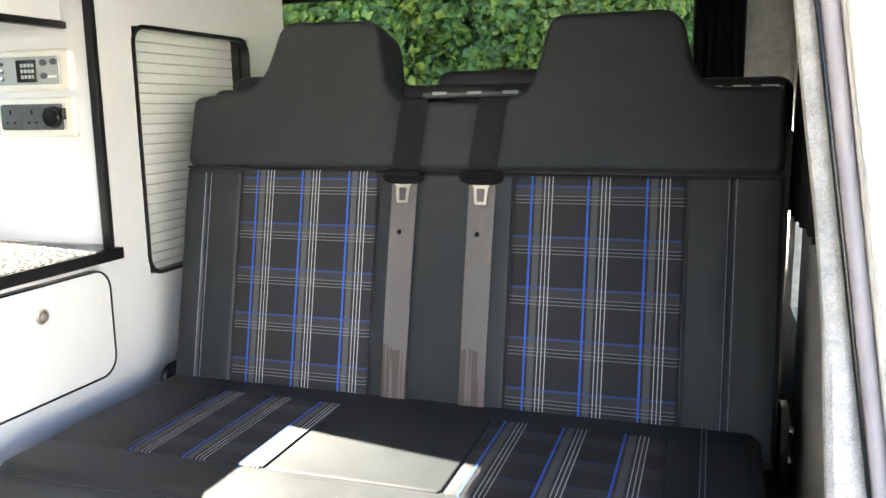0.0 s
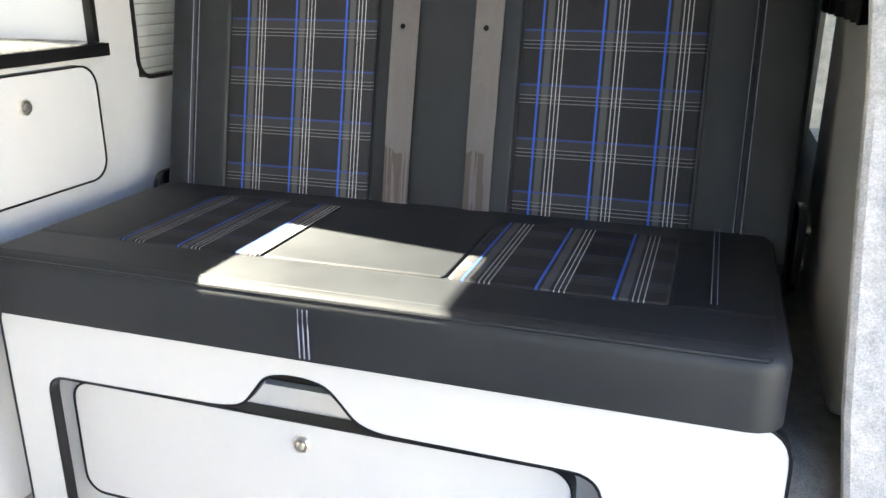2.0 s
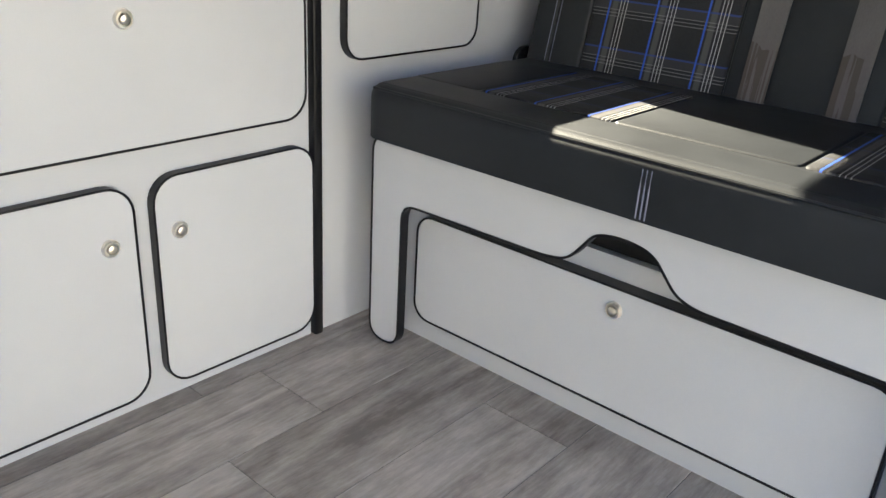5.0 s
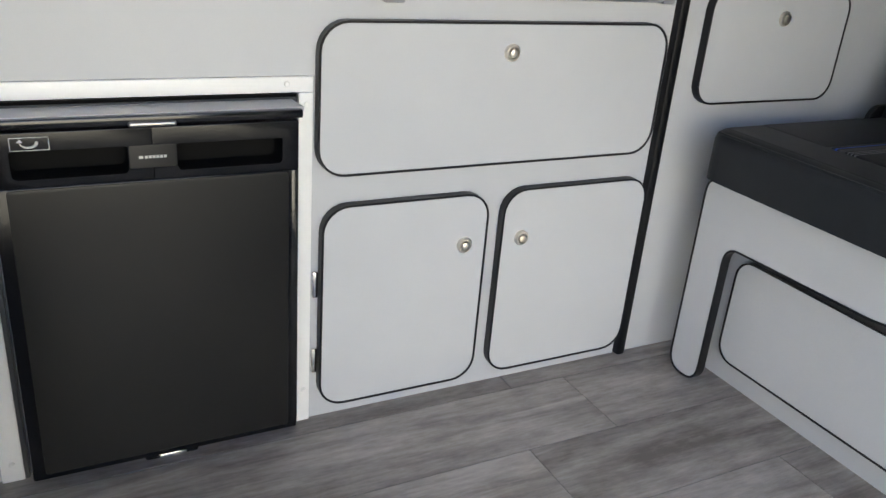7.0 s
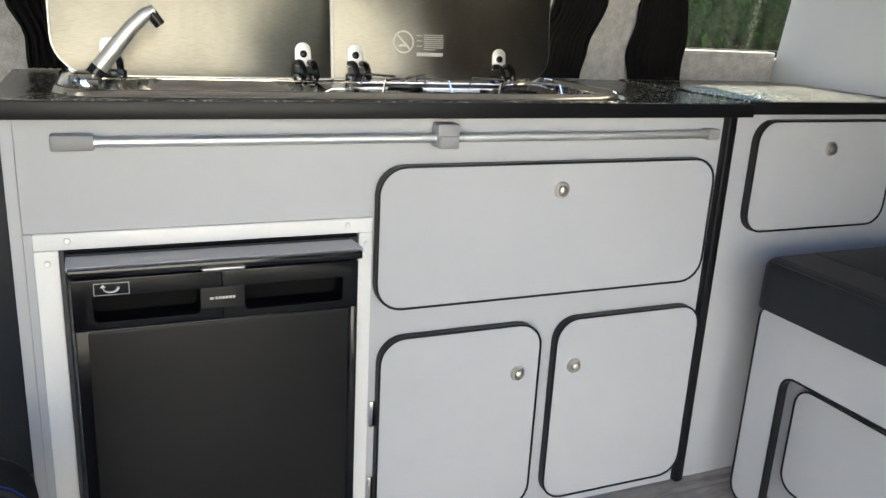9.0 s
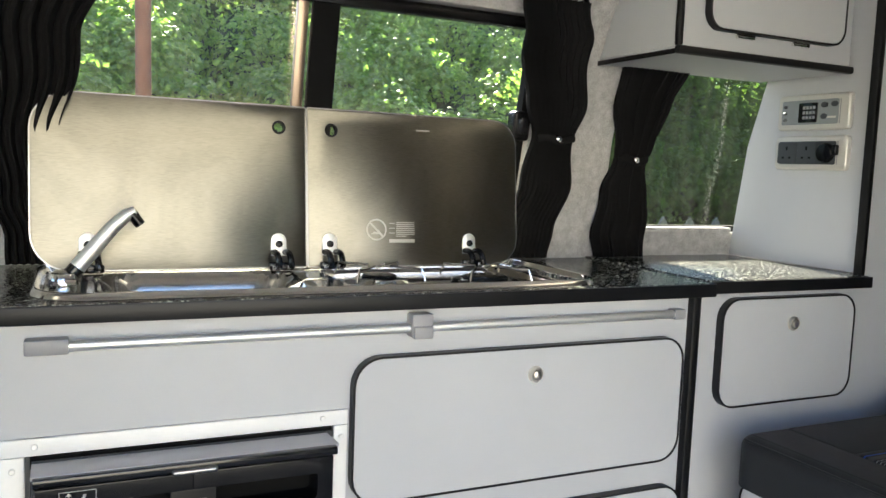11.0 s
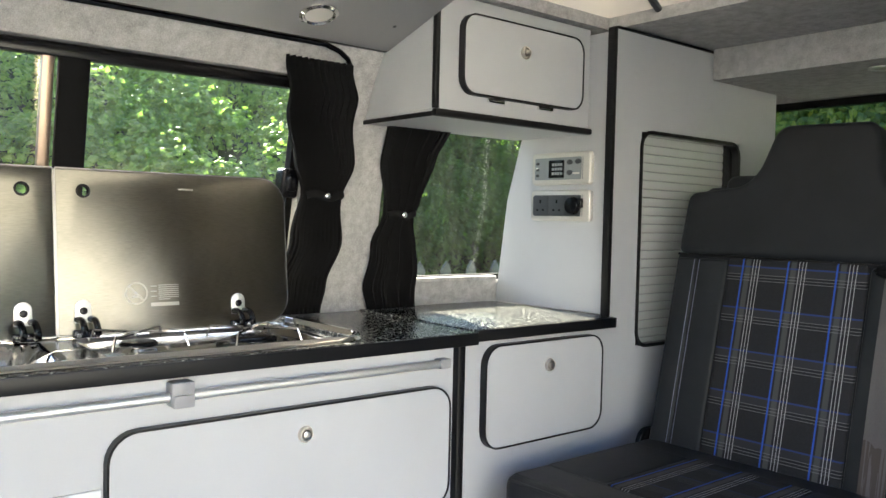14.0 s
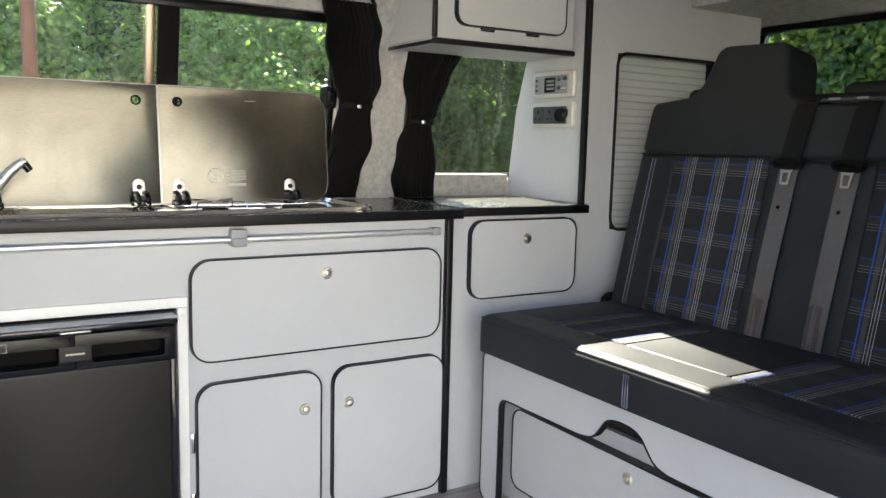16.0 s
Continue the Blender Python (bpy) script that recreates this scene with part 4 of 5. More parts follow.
part("upright_edging", box(KX - 0.014, KX + 0.005, 1.352, 1.3655, 0.740, 1.376, 0.003), EDGE, side, "black upright edging strip")
part("top_edging", box(KX - 0.014, KX + 0.004, 1.3662, 2.06, 1.3745, 1.380, 0.002), EDGE, side)
out = rounded(SH[0], SH[1], SH[2], SH[3], 0.035, 6)
bm = band(out, 0.004, 0.004, -0.016, 0.0035, FACE)
part("shutter_trim", bm, EDGE, side, "black trim round the roller shutter")
z = SH[2] - 0.01
shut = part("shutter_back", box(KX - 0.045, KX - 0.040, SH[0] - 0.01, SH[1] + 0.01, SH[2] - 0.01, SH[3] + 0.01), MID_PLASTIC, side)
while z < SH[3] + 0.005:
    bm = bmesh.new()
    prof = [(0.0, 0.0003), (0.0026, 0.0014), (0.0042, 0.010), (0.0026, 0.0194), (0.0, 0.0205)]
    lo = [bm.verts.new((KX - 0.0395 + a, SH[0] - 0.008, z + b)) for a, b in prof]
    hi = [bm.verts.new((KX - 0.0395 + a, SH[1] - 0.014, z + b)) for a, b in prof]
    for i in range(4):
        bm.faces.new((lo[i], lo[i + 1], hi[i + 1], hi[i]))
    bm.faces.new(lo), bm.faces.new(hi)
    part("slat", bm, SHUTTER_MAT, shut)
    z += 0.0208
part("shutter_channel", box(KX - 0.039, KX - 0.016, SH[1] - 0.013, SH[1] + 0.006, SH[2], SH[3], 0.002), GLOSS_BLACK, side)


def face_unit(name, x0, x1, z0, z1, label, category):
    put = on_y(1.372)
    u = thing(name, ((x0 + x1) / 2, 1.37, z0), label, category)
    out = rounded(x0, x1, z0, z1, 0.010, 5)
    part("bezel", slab(out, 0.012, 0.005, put), SILVER_PLASTIC, u, "rounded silver plastic bezel")
    part("face", slab(rounded(x0 + 0.012, x1 - 0.026, z0 + 0.012, z1 - 0.012, 0.004), 0.0135, 0.001, put), DARK_PLASTIC if "socket" in name else MID_PLASTIC, u)
    part("bezel_line", box(x1 - 0.023, x1 - 0.0215, 1.3592, 1.3605, z0 + 0.012, z1 - 0.012), GREY_PLASTIC, u)
    return u, on_y(1.372 - 0.0135)


cu, cp = face_unit("control_panel", -1.266, -1.083, 1.034, 1.110, "silver electrical control panel with small display", "control panel")
part("display", slab(rounded(-1.208, -1.160, 1.050, 1.092, 0.003), 0.002, 0.001, cp), GLOSS_BLACK, cu)
dm = bmesh.new()
for r in range(3):
    for c in range(4):
        box(-1.196 + c * 0.0085, -1.190 + c * 0.0085, 1.3558, 1.3562, 1.057 + r * 0.0105, 1.0635 + r * 0.0105, bm=dm)
part("display_symbols", dm, GREY_PLASTIC, cu)
for a, b in ((-1.244, 1.057), (-1.244, 1.071), (-1.244, 1.085), (-1.143, 1.086), (-1.118, 1.087), (-1.143, 1.062)):
    q = 0.0052 if a < -1.2 else 0.0085
    part("button", turned([(q, 0.0), (q, 0.002), (q * 0.6, 0.0035)], lambda u, v, d: cp(a + u, b + v * 0.7, d), 16), DARK_PLASTIC, cu)
part("text_bar", box(-1.140, -1.114, 1.3580, 1.3584, 1.058, 1.062), PRINT, cu)
su, sp_ = face_unit("socket_unit", -1.267, -1.082, 0.949, 1.022, "silver framed double mains socket with round power outlet", "socket")
for c in (-1.232, -1.180):
    part("socket_plate", slab(rounded(c - 0.024, c + 0.024, 0.963, 1.008, 0.003), 0.0015, 0.0005, sp_), DARK_PLASTIC, su)
    hm = bmesh.new()
    for u, v, w, h in ((0, 0.995, 0.0022, 0.004), (-0.009, 0.975, 0.0028, 0.002), (0.009, 0.975, 0.0028, 0.002)):
        slab(rounded(c + u - w, c + u + w, v - h, v + h, 0.0), 0.0006, 0.0001, on_y(1.372 - 0.0150), 1, hm)
    part("pin_holes", hm, RECESS_SHADE, su)
pc = lambda u, v, d: sp_(-1.130 + u, 0.985 + v, d)
po = part("power_outlet", turned([(0.021, 0.0), (0.021, 0.006), (0.018, 0.010), (0.006, 0.011)], pc, 24), BLACK_PLASTIC, su)
part("cap_tab", slab(rounded(-1.112, -1.100, 0.980, 1.002, 0.003), 0.009, 0.002, sp_), BLACK_PLASTIC, po)

# ---- the overhead locker ----
locker = thing("overhead_locker", (-1.2, 1.14, 1.14), "light grey overhead locker with black edging, door shut", "overhead cabinet")
UX = -1.094
prof = [(wall_x(1.15) + 0.004, 1.158), (UX, 1.158), (UX, 1.378), (wall_x(1.378) + 0.004, 1.378), (wall_x(1.3) + 0.004, 1.30), (wall_x(1.24) + 0.004, 1.24)]
part("side_panel", slab(prof, 0.012, 0.001, lambda a, b, d: Vector((a, 0.925 - d, b)), 1), LAMINATE, locker)
part("front_panel", box(UX - 0.012, UX, 0.9255, 1.360, 1.158, 1.380), LAMINATE, locker)
part("bottom_panel", box(wall_x(1.15) + 0.006, UX + 0.004, 0.913, 1.360, 1.146, 1.1575), LAMINATE, locker)
part("bottom_edging", box(UX - 0.004, UX + 0.012, 0.908, 1.362, 1.144, 1.1585, 0.004), EDGE, locker)
part("side_edging", box(wall_x(1.14) + 0.006, UX - 0.004, 0.9085, 0.9128, 1.1445, 1.1535, 0.001), EDGE, locker)
part("corner_edging", box(UX - 0.008, UX + 0.004, 0.911, 0.9225, 1.1588, 1.38, 0.003), EDGE, locker)
od = panel_door(locker, on_x(UX), 0.972, 1.322, 1.194, 1.350, 0.032, lock=(1.139, 1.294), name="flap_door")
for y in (1.07, 1.215):
    part("hinge", box(UX, UX + 0.008, y - 0.022, y + 0.022, 1.184, 1.1915, 0.002), CHROME, od)

# ---- the seat ----
seat = thing("bench_seat", (-0.39, 1.2, 0.0), "black leather and blue tartan camper bench seat", "bench seat")
BX0, BX1 = -0.957, 0.158
skirt = [(-0.942, 0.394), (-0.942, 0.006), (-0.868, 0.006), (-0.868, 0.286)]
skirt += [(-0.575, 0.289), (-0.535, 0.296), (-0.512, 0.325), (-0.497, 0.346), (-0.470, 0.353), (-0.435, 0.353), (-0.405, 0.345), (-0.385, 0.322), (-0.366, 0.300), (-0.335, 0.290)]
skirt += [(-0.046, 0.287), (-0.046, 0.002), (0.020, 0.002), (0.040, 0.07), (0.085, 0.125), (0.156, 0.145), (0.156, 0.392)]
rads = [0.03, 0.036, 0.036, 0.03] + [0.02] * 10 + [0.04, 0.0, 0.0, 0.04, 0.04, 0.04, 0.05]
out = fillet(skirt, rads, 6)
PF = on_y(1.004)
sk = part("front_skirt", slab(inset(out, 0.002), 0.016, 0.001, PF, 1), LAMINATE, seat, "light grey shaped front panel")
part("edge_trim", band(out, 0.001, 0.003, 0.0, 0.0168, PF), EDGE, sk)
base = part("seat_base", box(-0.955, 0.150, 1.060, 1.075, 0.0, 0.293), LAMINATE, seat)
part("base_box", box(-0.945, 0.03, 1.076, 1.50, 0.0, 0.397), MATT_BLACK, seat)
part("handle_latch", box(-0.49, -0.39, 1.012, 1.030, 0.338, 0.352, 0.005), GLOSS_BLACK, seat, "black release handle")
panel_door(seat, on_y(1.059), -0.872, -0.086, 0.056, 0.258, 0.034, thick=0.026, lock=(-0.472, 0.223), name="drawer_front")

# cushion
CT = 0.486
cush = part("seat_cushion", slab(rounded(-0.940, 0.142, 0.956, 1.47, (0.04, 0.04, 0.03, 0.03), 5), 0.088, 0.022, on_z(CT - 0.088), 6), LEATHER, seat, "black leather seat cushion")
pipe = [(-0.935, 1.40, CT - 0.012), (-0.937, 1.0, CT - 0.012), (-0.915, 0.9615, CT - 0.0055), (0.115, 0.9615, CT - 0.0055), (0.138, 1.0, CT - 0.012), (0.139, 1.40, CT - 0.012)]
part("piping", tube(pipe, 0.0024, 6), LEATHER, cush)
for x0, x1, mat_ in ((-0.782, -0.538, TARTAN_CL), (-0.268, 0.008, TARTAN_CR)):
    part("tartan_panel", slab(rounded(x0, x1, 1.0665, 1.335, 0.009), 0.0058, 0.005, on_z(CT - 0.003), 4), mat_, cush, "blue tartan cloth panel")
part("middle_pad", slab(rounded(-0.5365, -0.2695, 1.0665, 1.335, 0.009), 0.0056, 0.005, on_z(CT - 0.003), 4), LEATHER, cush)
part("front_pad", slab(rounded(-0.920, 0.122, 0.978, 1.064, 0.009), 0.0036, 0.003, on_z(CT - 0.003), 3), LEATHER, cush)
part("side_pad", slab(rounded(-0.925, -0.786, 1.068, 1.335, 0.009), 0.0036, 0.003, on_z(CT - 0.003), 3), LEATHER, cush)
part("side_pad", slab(rounded(0.012, 0.128, 1.068, 1.335, 0.009), 0.0036, 0.003, on_z(CT - 0.003), 3), LEATHER, cush)
STITCH = plain("pale_blue_stitching", (0.16, 0.17, 0.24), 0.7, var=0.3, bump=0)
for x in (-0.424, -0.4175, -0.411):
    part("stitching", tube([(x, 0.9605, 0.474), (x, 0.9565, 0.466), (x, 0.9555, 0.44), (x, 0.9555, 0.402)], 0.0012, 5), STITCH, cush)
for x in (0.055, 0.062):
    part("stitching", tube([(x, 1.08, CT + 0.0045), (x, 1.39, CT + 0.0045)], 0.0007, 5), STITCH, cush)

# backrest
SL = math.atan(0.22)
BK = lambda a, b, d: Vector((a, 1.398 + (b - 0.49) * 0.22 - d * math.cos(SL), b + d * math.sin(SL)))
back = part("backrest", slab(rounded(-0.930, 0.163, 0.43, 0.886, 0.012), 0.09, 0.004, lambda a, b, d: BK(a, b, d - 0.09)), LEATHER, seat, "black leather backrest")
top = [(0.163, 0.880), (0.161, 1.018), (0.046, 1.018), (0.022, 1.046), (0.002, 1.126), (-0.020, 1.146), (-0.205, 1.146), (-0.223, 1.128), (-0.237, 1.062), (-0.250, 1.022), (-0.290, 1.004),
       (-0.476, 1.004), (-0.512, 1.026), (-0.522, 1.062), (-0.533, 1.126), (-0.548, 1.152), (-0.722, 1.156), (-0.742, 1.142), (-0.766, 1.064), (-0.795, 1.032), (-0.925, 1.018), (-0.930, 0.884)]
trad = [0.02, 0.02, 0.03, 0.03, 0.02, 0.02, 0.02, 0.02, 0.03, 0.02, 0.02, 0.02, 0.02, 0.03, 0.02, 0.02, 0.02, 0.02, 0.03, 0.03, 0.02, 0.02]
hr = part("headrest_section", slab(fillet(top, trad, 3), 0.112, 0.013, lambda a, b, d: BK(a, b, d - 0.105), 5), LEATHER, back, "black leather upper back with two headrests")
pts = fillet(top, trad, 3)
part("piping", tube([BK(a, b, -0.004) for a, b in inset(pts, 0.004)][3:-3], 0.0028, 6), LEATHER, hr)
part("seam", tube([BK(x, 0.8835 - 0.010 * (x + 0.93) / 1.09, 0.001) for x in (-0.928, -0.6, -0.3, 0.0, 0.161)], 0.003, 6), EDGE, back)
for x0, x1, mat_, z1 in ((-0.803, -0.522, TARTAN_BL, 0.883), (-0.266, 0.016, TARTAN_BR, 0.876)):
    part("tartan_panel", slab(rounded(x0, x1, 0.44, z1 - 0.003, 0.008), 0.008, 0.005, lambda a, b, d: BK(a, b, d - 0.002), 3), mat_, back, "blue tartan cloth panel")
for x0, x1 in ((-0.928, -0.879), (-0.875, -0.806), (-0.519, -0.269), (0.019, 0.085), (0.089, 0.161)):
    part("leather_panel", slab(rounded(x0, x1, 0.44, 0.876, 0.008), 0.007, 0.006, lambda a, b, d: BK(a, b, d - 0.002), 3), LEATHER, back)
for x in (-0.8835, -0.8715, 0.0815, 0.0925):
    part("stitching", tube([BK(x, b, 0.0052) for b in (0.46, 0.6, 0.75, 0.872)], 0.0008, 5), STITCH, back)
for sx, zt in ((-0.945, 0.505), (0.168, 0.535)):
    br = part("recliner_bracket", slab(rounded(1.37, 1.45, 0.40, zt, 0.03), 0.012, 0.003, lambda a, b, d: Vector((sx + d, a, b))), BLACK_PLASTIC, seat, "black metal recliner bracket")
    for yy, zz in ((1.39, zt - 0.035), (1.40, 0.445)):
        part("bolt", turned([(0.008, 0.0), (0.008, 0.006), (0.004, 0.008)], lambda a, b, d: Vector((sx + 0.012 + d, yy + a, zz + b)), 12), CHROME if sx > 0 else BLACK_PLASTIC, br)


def belt(x, name):
    b = thing(name, BK(x, 0.5, 0.0), "black seat belt with metal tongue over the backrest", "seat belt", "seat belts")
    def strip(rows, w, t=0.0015):
        bm = bmesh.new()
        rings = [[bm.verts.new(p + Vector((sx * ww, 0, 0)) + n * k) for sx, k in ((-1, 0), (1, 0), (1, t), (-1, t))] for p, n, ww in rows]
        for lo, hi in zip(rings, rings[1:]):
            for i in range(4):
                bm.faces.new((lo[i], lo[(i + 1) % 4], hi[(i + 1) % 4], hi[i]))
        bm.faces.new(rings[0]), bm.faces.new(rings[-1])
        return bm
    n = Vector((0, -math.cos(SL), math.sin(SL)))
    upper = [(BK(x, 0.866, 0.010), n, 0.0255), (BK(x + 0.002, 0.90, 0.012), n, 0.0255), (BK(x + 0.010, 0.98, 0.012), n, 0.0255), (BK(x + 0.012, 1.004, 0.006), (n + Vector((0, 0, 1))).normalized(), 0.0255), (BK(x + 0.016, 1.012, -0.02), Vector((0, 0, 1)), 0.025), (BK(x + 0.055, 1.016, -0.11), Vector((0, 0, 1)), 0.025)]
    lower = [(BK(x, z, 0.0085 + 0.003 * math.sin((z - 0.45) * 9)), n, 0.0225 + 0.003 * (z - 0.45)) for z in [0.45 + 0.0415 * k for k in range(11)]]
    part("upper_webbing", strip(upper, 0.0255), WEB_BLACK, b)
    part("lower_webbing", strip(lower, 0.0235), WEB_GREY, b, "worn grey webbing")
    guide = [BK(x + 0.034 * math.cos(6.283 * k / 20), 0.868 + 0.0075 * math.sin(6.283 * k / 20), 0.016 + 0.002 * math.cos(6.283 * k / 10)) for k in range(20)]
    part("belt_guide", tube(guide, 0.0068, 8, True), MATT_RUBBER, b, "black plastic belt guide")
    tg = lambda a, c, d: BK(x + a, 0.864 + c, d + 0.014)
    bm = band(fillet([(-0.0105, -0.042), (0.0105, -0.042), (0.0125, -0.014), (0.021, 0.0), (-0.021, 0.0), (-0.0125, -0.014)], 0.003, 2), 0.0, 0.0048, 0.0, 0.0026, tg)
    slab([(-0.011, -0.015), (0.011, -0.015), (0.017, -0.003), (-0.017, -0.003)], 0.0024, 0.0004, tg, 1, bm)
    part("tongue", bm, TONGUE, b, "chromed buckle tongue")
    part("stop_button", turned([(0.0045, 0.0), (0.0035, 0.002), (0.001, 0.003)], lambda a, c, d: BK(x - 0.004 + a, 0.772 + c, d + 0.012), 10), BLACK_PLASTIC, b)


belt(-0.467, "seat_belt")
belt(-0.323, "seat_belt")

# cushions and hinge strip behind the backrest
rearbed = thing("rear_bed_board", (-0.4, 1.75, 0.93), "black padded rear bed cushion behind the seat", "bed cushion")
part("pad", slab(rounded(-0.955, 0.18, 1.60, 2.10, 0.03), 0.09, 0.025, on_z(0.945), 4), LEATHER, rearbed)
part("pad_roll", slab(rounded(-0.46, -0.10, 1.62, 1.75, 0.03), 0.03, 0.022, on_z(1.03), 4), LEATHER, rearbed)
part("pad_roll", slab(rounded(-0.90, -0.74, 1.60, 1.72, 0.03), 0.03, 0.022, on_z(1.03), 4), LEATHER, rearbed)
part("board_support", box(-0.955, 0.18, 1.60, 2.10, 0.0, 0.944), DARK_PLASTIC, rearbed)
for x0, x1 in ((-0.46, -0.26), (0.03, 0.16)):
    hs = part("hinge_strip", box(x0, x1, 1.555, 1.585, 1.010, 1.018, 0.002), DARK_PLASTIC, rearbed, "dark metal piano hinge")
    for k in range(3):
        f = x0 + (x1 - x0) * (k + 0.5) / 3
        part("hinge_knuckle", box(f - 0.014, f + 0.014, 1.552, 1.560, 1.014, 1.020, 0.002), GREY_PLASTIC, hs)

# ---- rear of the van ----
beam = thing("rear_header", (-0.4, 1.9, 1.306), "grey felt covered header box across the rear", "header box", kind="structure")
part("box_lining", box(-1.02, 0.24, 1.738, 2.20, 1.306, 1.3835, 0.004), CARPET, beam)
p = lambda a, b, d: Vector((-0.66 + a, 1.84 + b, 1.306 - d))
rl = thing("downlight", p(0, 0, 0), "small round silver downlight under the rear header", "ceiling lamp")
part("bezel", turned([(0.030, 0.0), (0.030, 0.003), (0.022, 0.005), (0.018, 0.002)], p, 24), ALUMINIUM, rl)
part("lens", turned([(0.017, 0.0), (0.017, 0.0025), (0.01, 0.003)], p, 24), PRINT, rl)

gate = thing("tailgate", (-0.5, 2.22, 0.0), "van tailgate with large rear window", "tailgate", kind="structure")
bm = box(-1.45, 0.30, 2.2, 2.25, 0.0, 0.86)
box(-1.45, 0.30, 2.2, 2.25, 1.30, 1.41, bm=bm)
box(-1.45, -1.14, 2.2, 2.25, 0.86, 1.30, bm=bm)
box(0.10, 0.30, 2.2, 2.25, 0.86, 1.30, bm=bm)
part("lining", bm, CARPET, gate)
out = rounded(-1.14, 0.10, 0.86, 1.30, 0.04, 5)
pane = part("pane", slab(inset(out, 0.003), 0.004, 0.001, lambda a, b, d: Vector((a, 2.235 - d, b)), 1), REAR_GLASS, gate)
pane.visible_shadow = False
part("window_frame", band(out, 0.002, 0.018, -0.01, 0.018, on_y(2.2)), BLACK_PLASTIC, gate)

# right-hand side: pillar behind the sliding door, quarter panel
RW = 0.225
right = thing("wall_east", (RW, 1.5, 0.0), "grey felt and moulded trim on the van side", "wall", kind="structure")
bm = box(RW, RW + 0.06, 1.06, 2.2, 0.0, 0.56)
box(RW, RW + 0.06, 1.06, 2.2, 1.30, 1.41, bm=bm)
box(RW, RW + 0.06, 1.06, 1.63, 0.56, 1.30, bm=bm)
box(RW, RW + 0.06, 1.95, 2.2, 0.56, 1.30, bm=bm)
part("lining", bm, CARPET, right)
pane = part("pane", box(RW + 0.03, RW + 0.034, 1.63, 1.95, 0.56, 1.30), GLASS, right)
pane.visible_shadow = False
part("moulded_trim", slab(rounded(1.10, 1.625, 0.34, 0.90, 0.05), 0.02, 0.012, lambda a, b, d: Vector((RW - d, a, b))), TRIM_GREY, right)

# white strip shaped as the sliver of sunlight below the curtain
part("window_reveal", tube([(RW - 0.006, 1.668 - 0.035 * ((0.80 - z) / 0.24) ** 2, z) for z in [0.80 - 0.024 * k for k in range(11)]], [0.003 + 0.005 * math.sin(math.pi * (k + 0.6) / 11.2) for k in range(11)], 8), WHITE_PAINT, right, "pale edge of the window reveal")
part("wheel_arch", slab(rounded(1.02, 1.75, -0.02, 0.34, (0.0, 0.0, 0.08, 0.08)), 0.13, 0.03, lambda a, b, d: Vector((RW - d, a, b))), SHADED_CARPET, right, "dark grey carpet over the wheel arch")


def lean(bm):
    for v in bm.verts:
        v.co.x += 0.158 * (0.98 - v.co.z)
    return bm


def felt_edge(z):
    """Inner edge of the felt on the pillar: it bulges into the van towards the floor."""
    pts = [(-0.1, 0.272), (0.30, 0.212), (0.42, 0.195), (0.54, 0.184), (0.655, 0.174), (0.76, 0.167), (0.87, 0.154), (0.98, 0.137), (1.09, 0.122), (1.40, 0.085)]
    for (z0, x0), (z1, x1) in zip(pts, pts[1:]):
        if z <= z1:
            return x0 + (x1 - x0) * (z - z0) / (z1 - z0)
    return pts[-1][1]


def pillar_loft(section):
    bm, rings = bmesh.new(), []
    for k in range(47):
        z = 1.384 * k / 46
        x0 = felt_edge(z)
        x1 = max(0.1585 + 0.158 * (0.98 - z), x0 + 0.012)
        rings.append([bm.verts.new((x, y, z)) for x, y in section(x0, x1, 0.0015 * math.sin(z * 9.0))])
    n = len(rings[0])
    for lo, hi in zip(rings, rings[1:]):
        for i in range(n):
            bm.faces.new((lo[i], lo[(i + 1) % n], hi[(i + 1) % n], hi[i]))
    bm.faces.new(rings[0]), bm.faces.new(rings[-1])
    return bm


pillar = thing("door_pillar", (0.2, 1.05, 0.0), "felt covered pillar with ribbed rubber door seal", "pillar", kind="structure")
part("felt_cover", pillar_loft(lambda a, b, w: [(b, 0.983), (a + 0.008, 0.983 + w), (a + 0.002, 0.9875 + w), (a, 0.996 + w), (a + 0.003, 1.008), (b + 0.01, 1.010)]), CARPET, pillar)
part("inner_trim", pillar_loft(lambda a, b, w: [(b + 0.012, 1.011), (a + 0.010, 1.011), (a + 0.018, 1.08), (a + 0.035, 1.22), (a + 0.09, 1.22), (b + 0.02, 1.05)]), PILLAR_TRIM, pillar, "dark grey moulded pillar trim")
part("seal_lip", lean(box(0.1555, 0.1595, 0.974, 0.9815, 0.0, 1.384, 0.0015)), BLACK_PLASTIC, pillar)
path = [(0.1690, 0.977, 0.0045 * k) for k in range(308)]
part("ribbed_seal", lean(tube(path, [0.0098 if k % 2 else 0.0086 for k in range(308)], 12)), RUBBER, pillar, "grey ribbed rubber seal")
part("door_frame", lean(box(0.1775, 0.30, 0.957, 0.991, -0.05, 1.40, 0.008, 3)), WHITE_PAINT, pillar, "white painted door frame")
part("body_side", lean(box(0.2365, 0.30, 0.9915, 1.06, -0.05, 1.40)), WHITE_PAINT, pillar)
part("seal_channel", lean(tube([(0.1845, 0.958, -0.02), (0.1845, 0.958, 1.39)], 0.0055, 10)), ALUMINIUM, pillar)


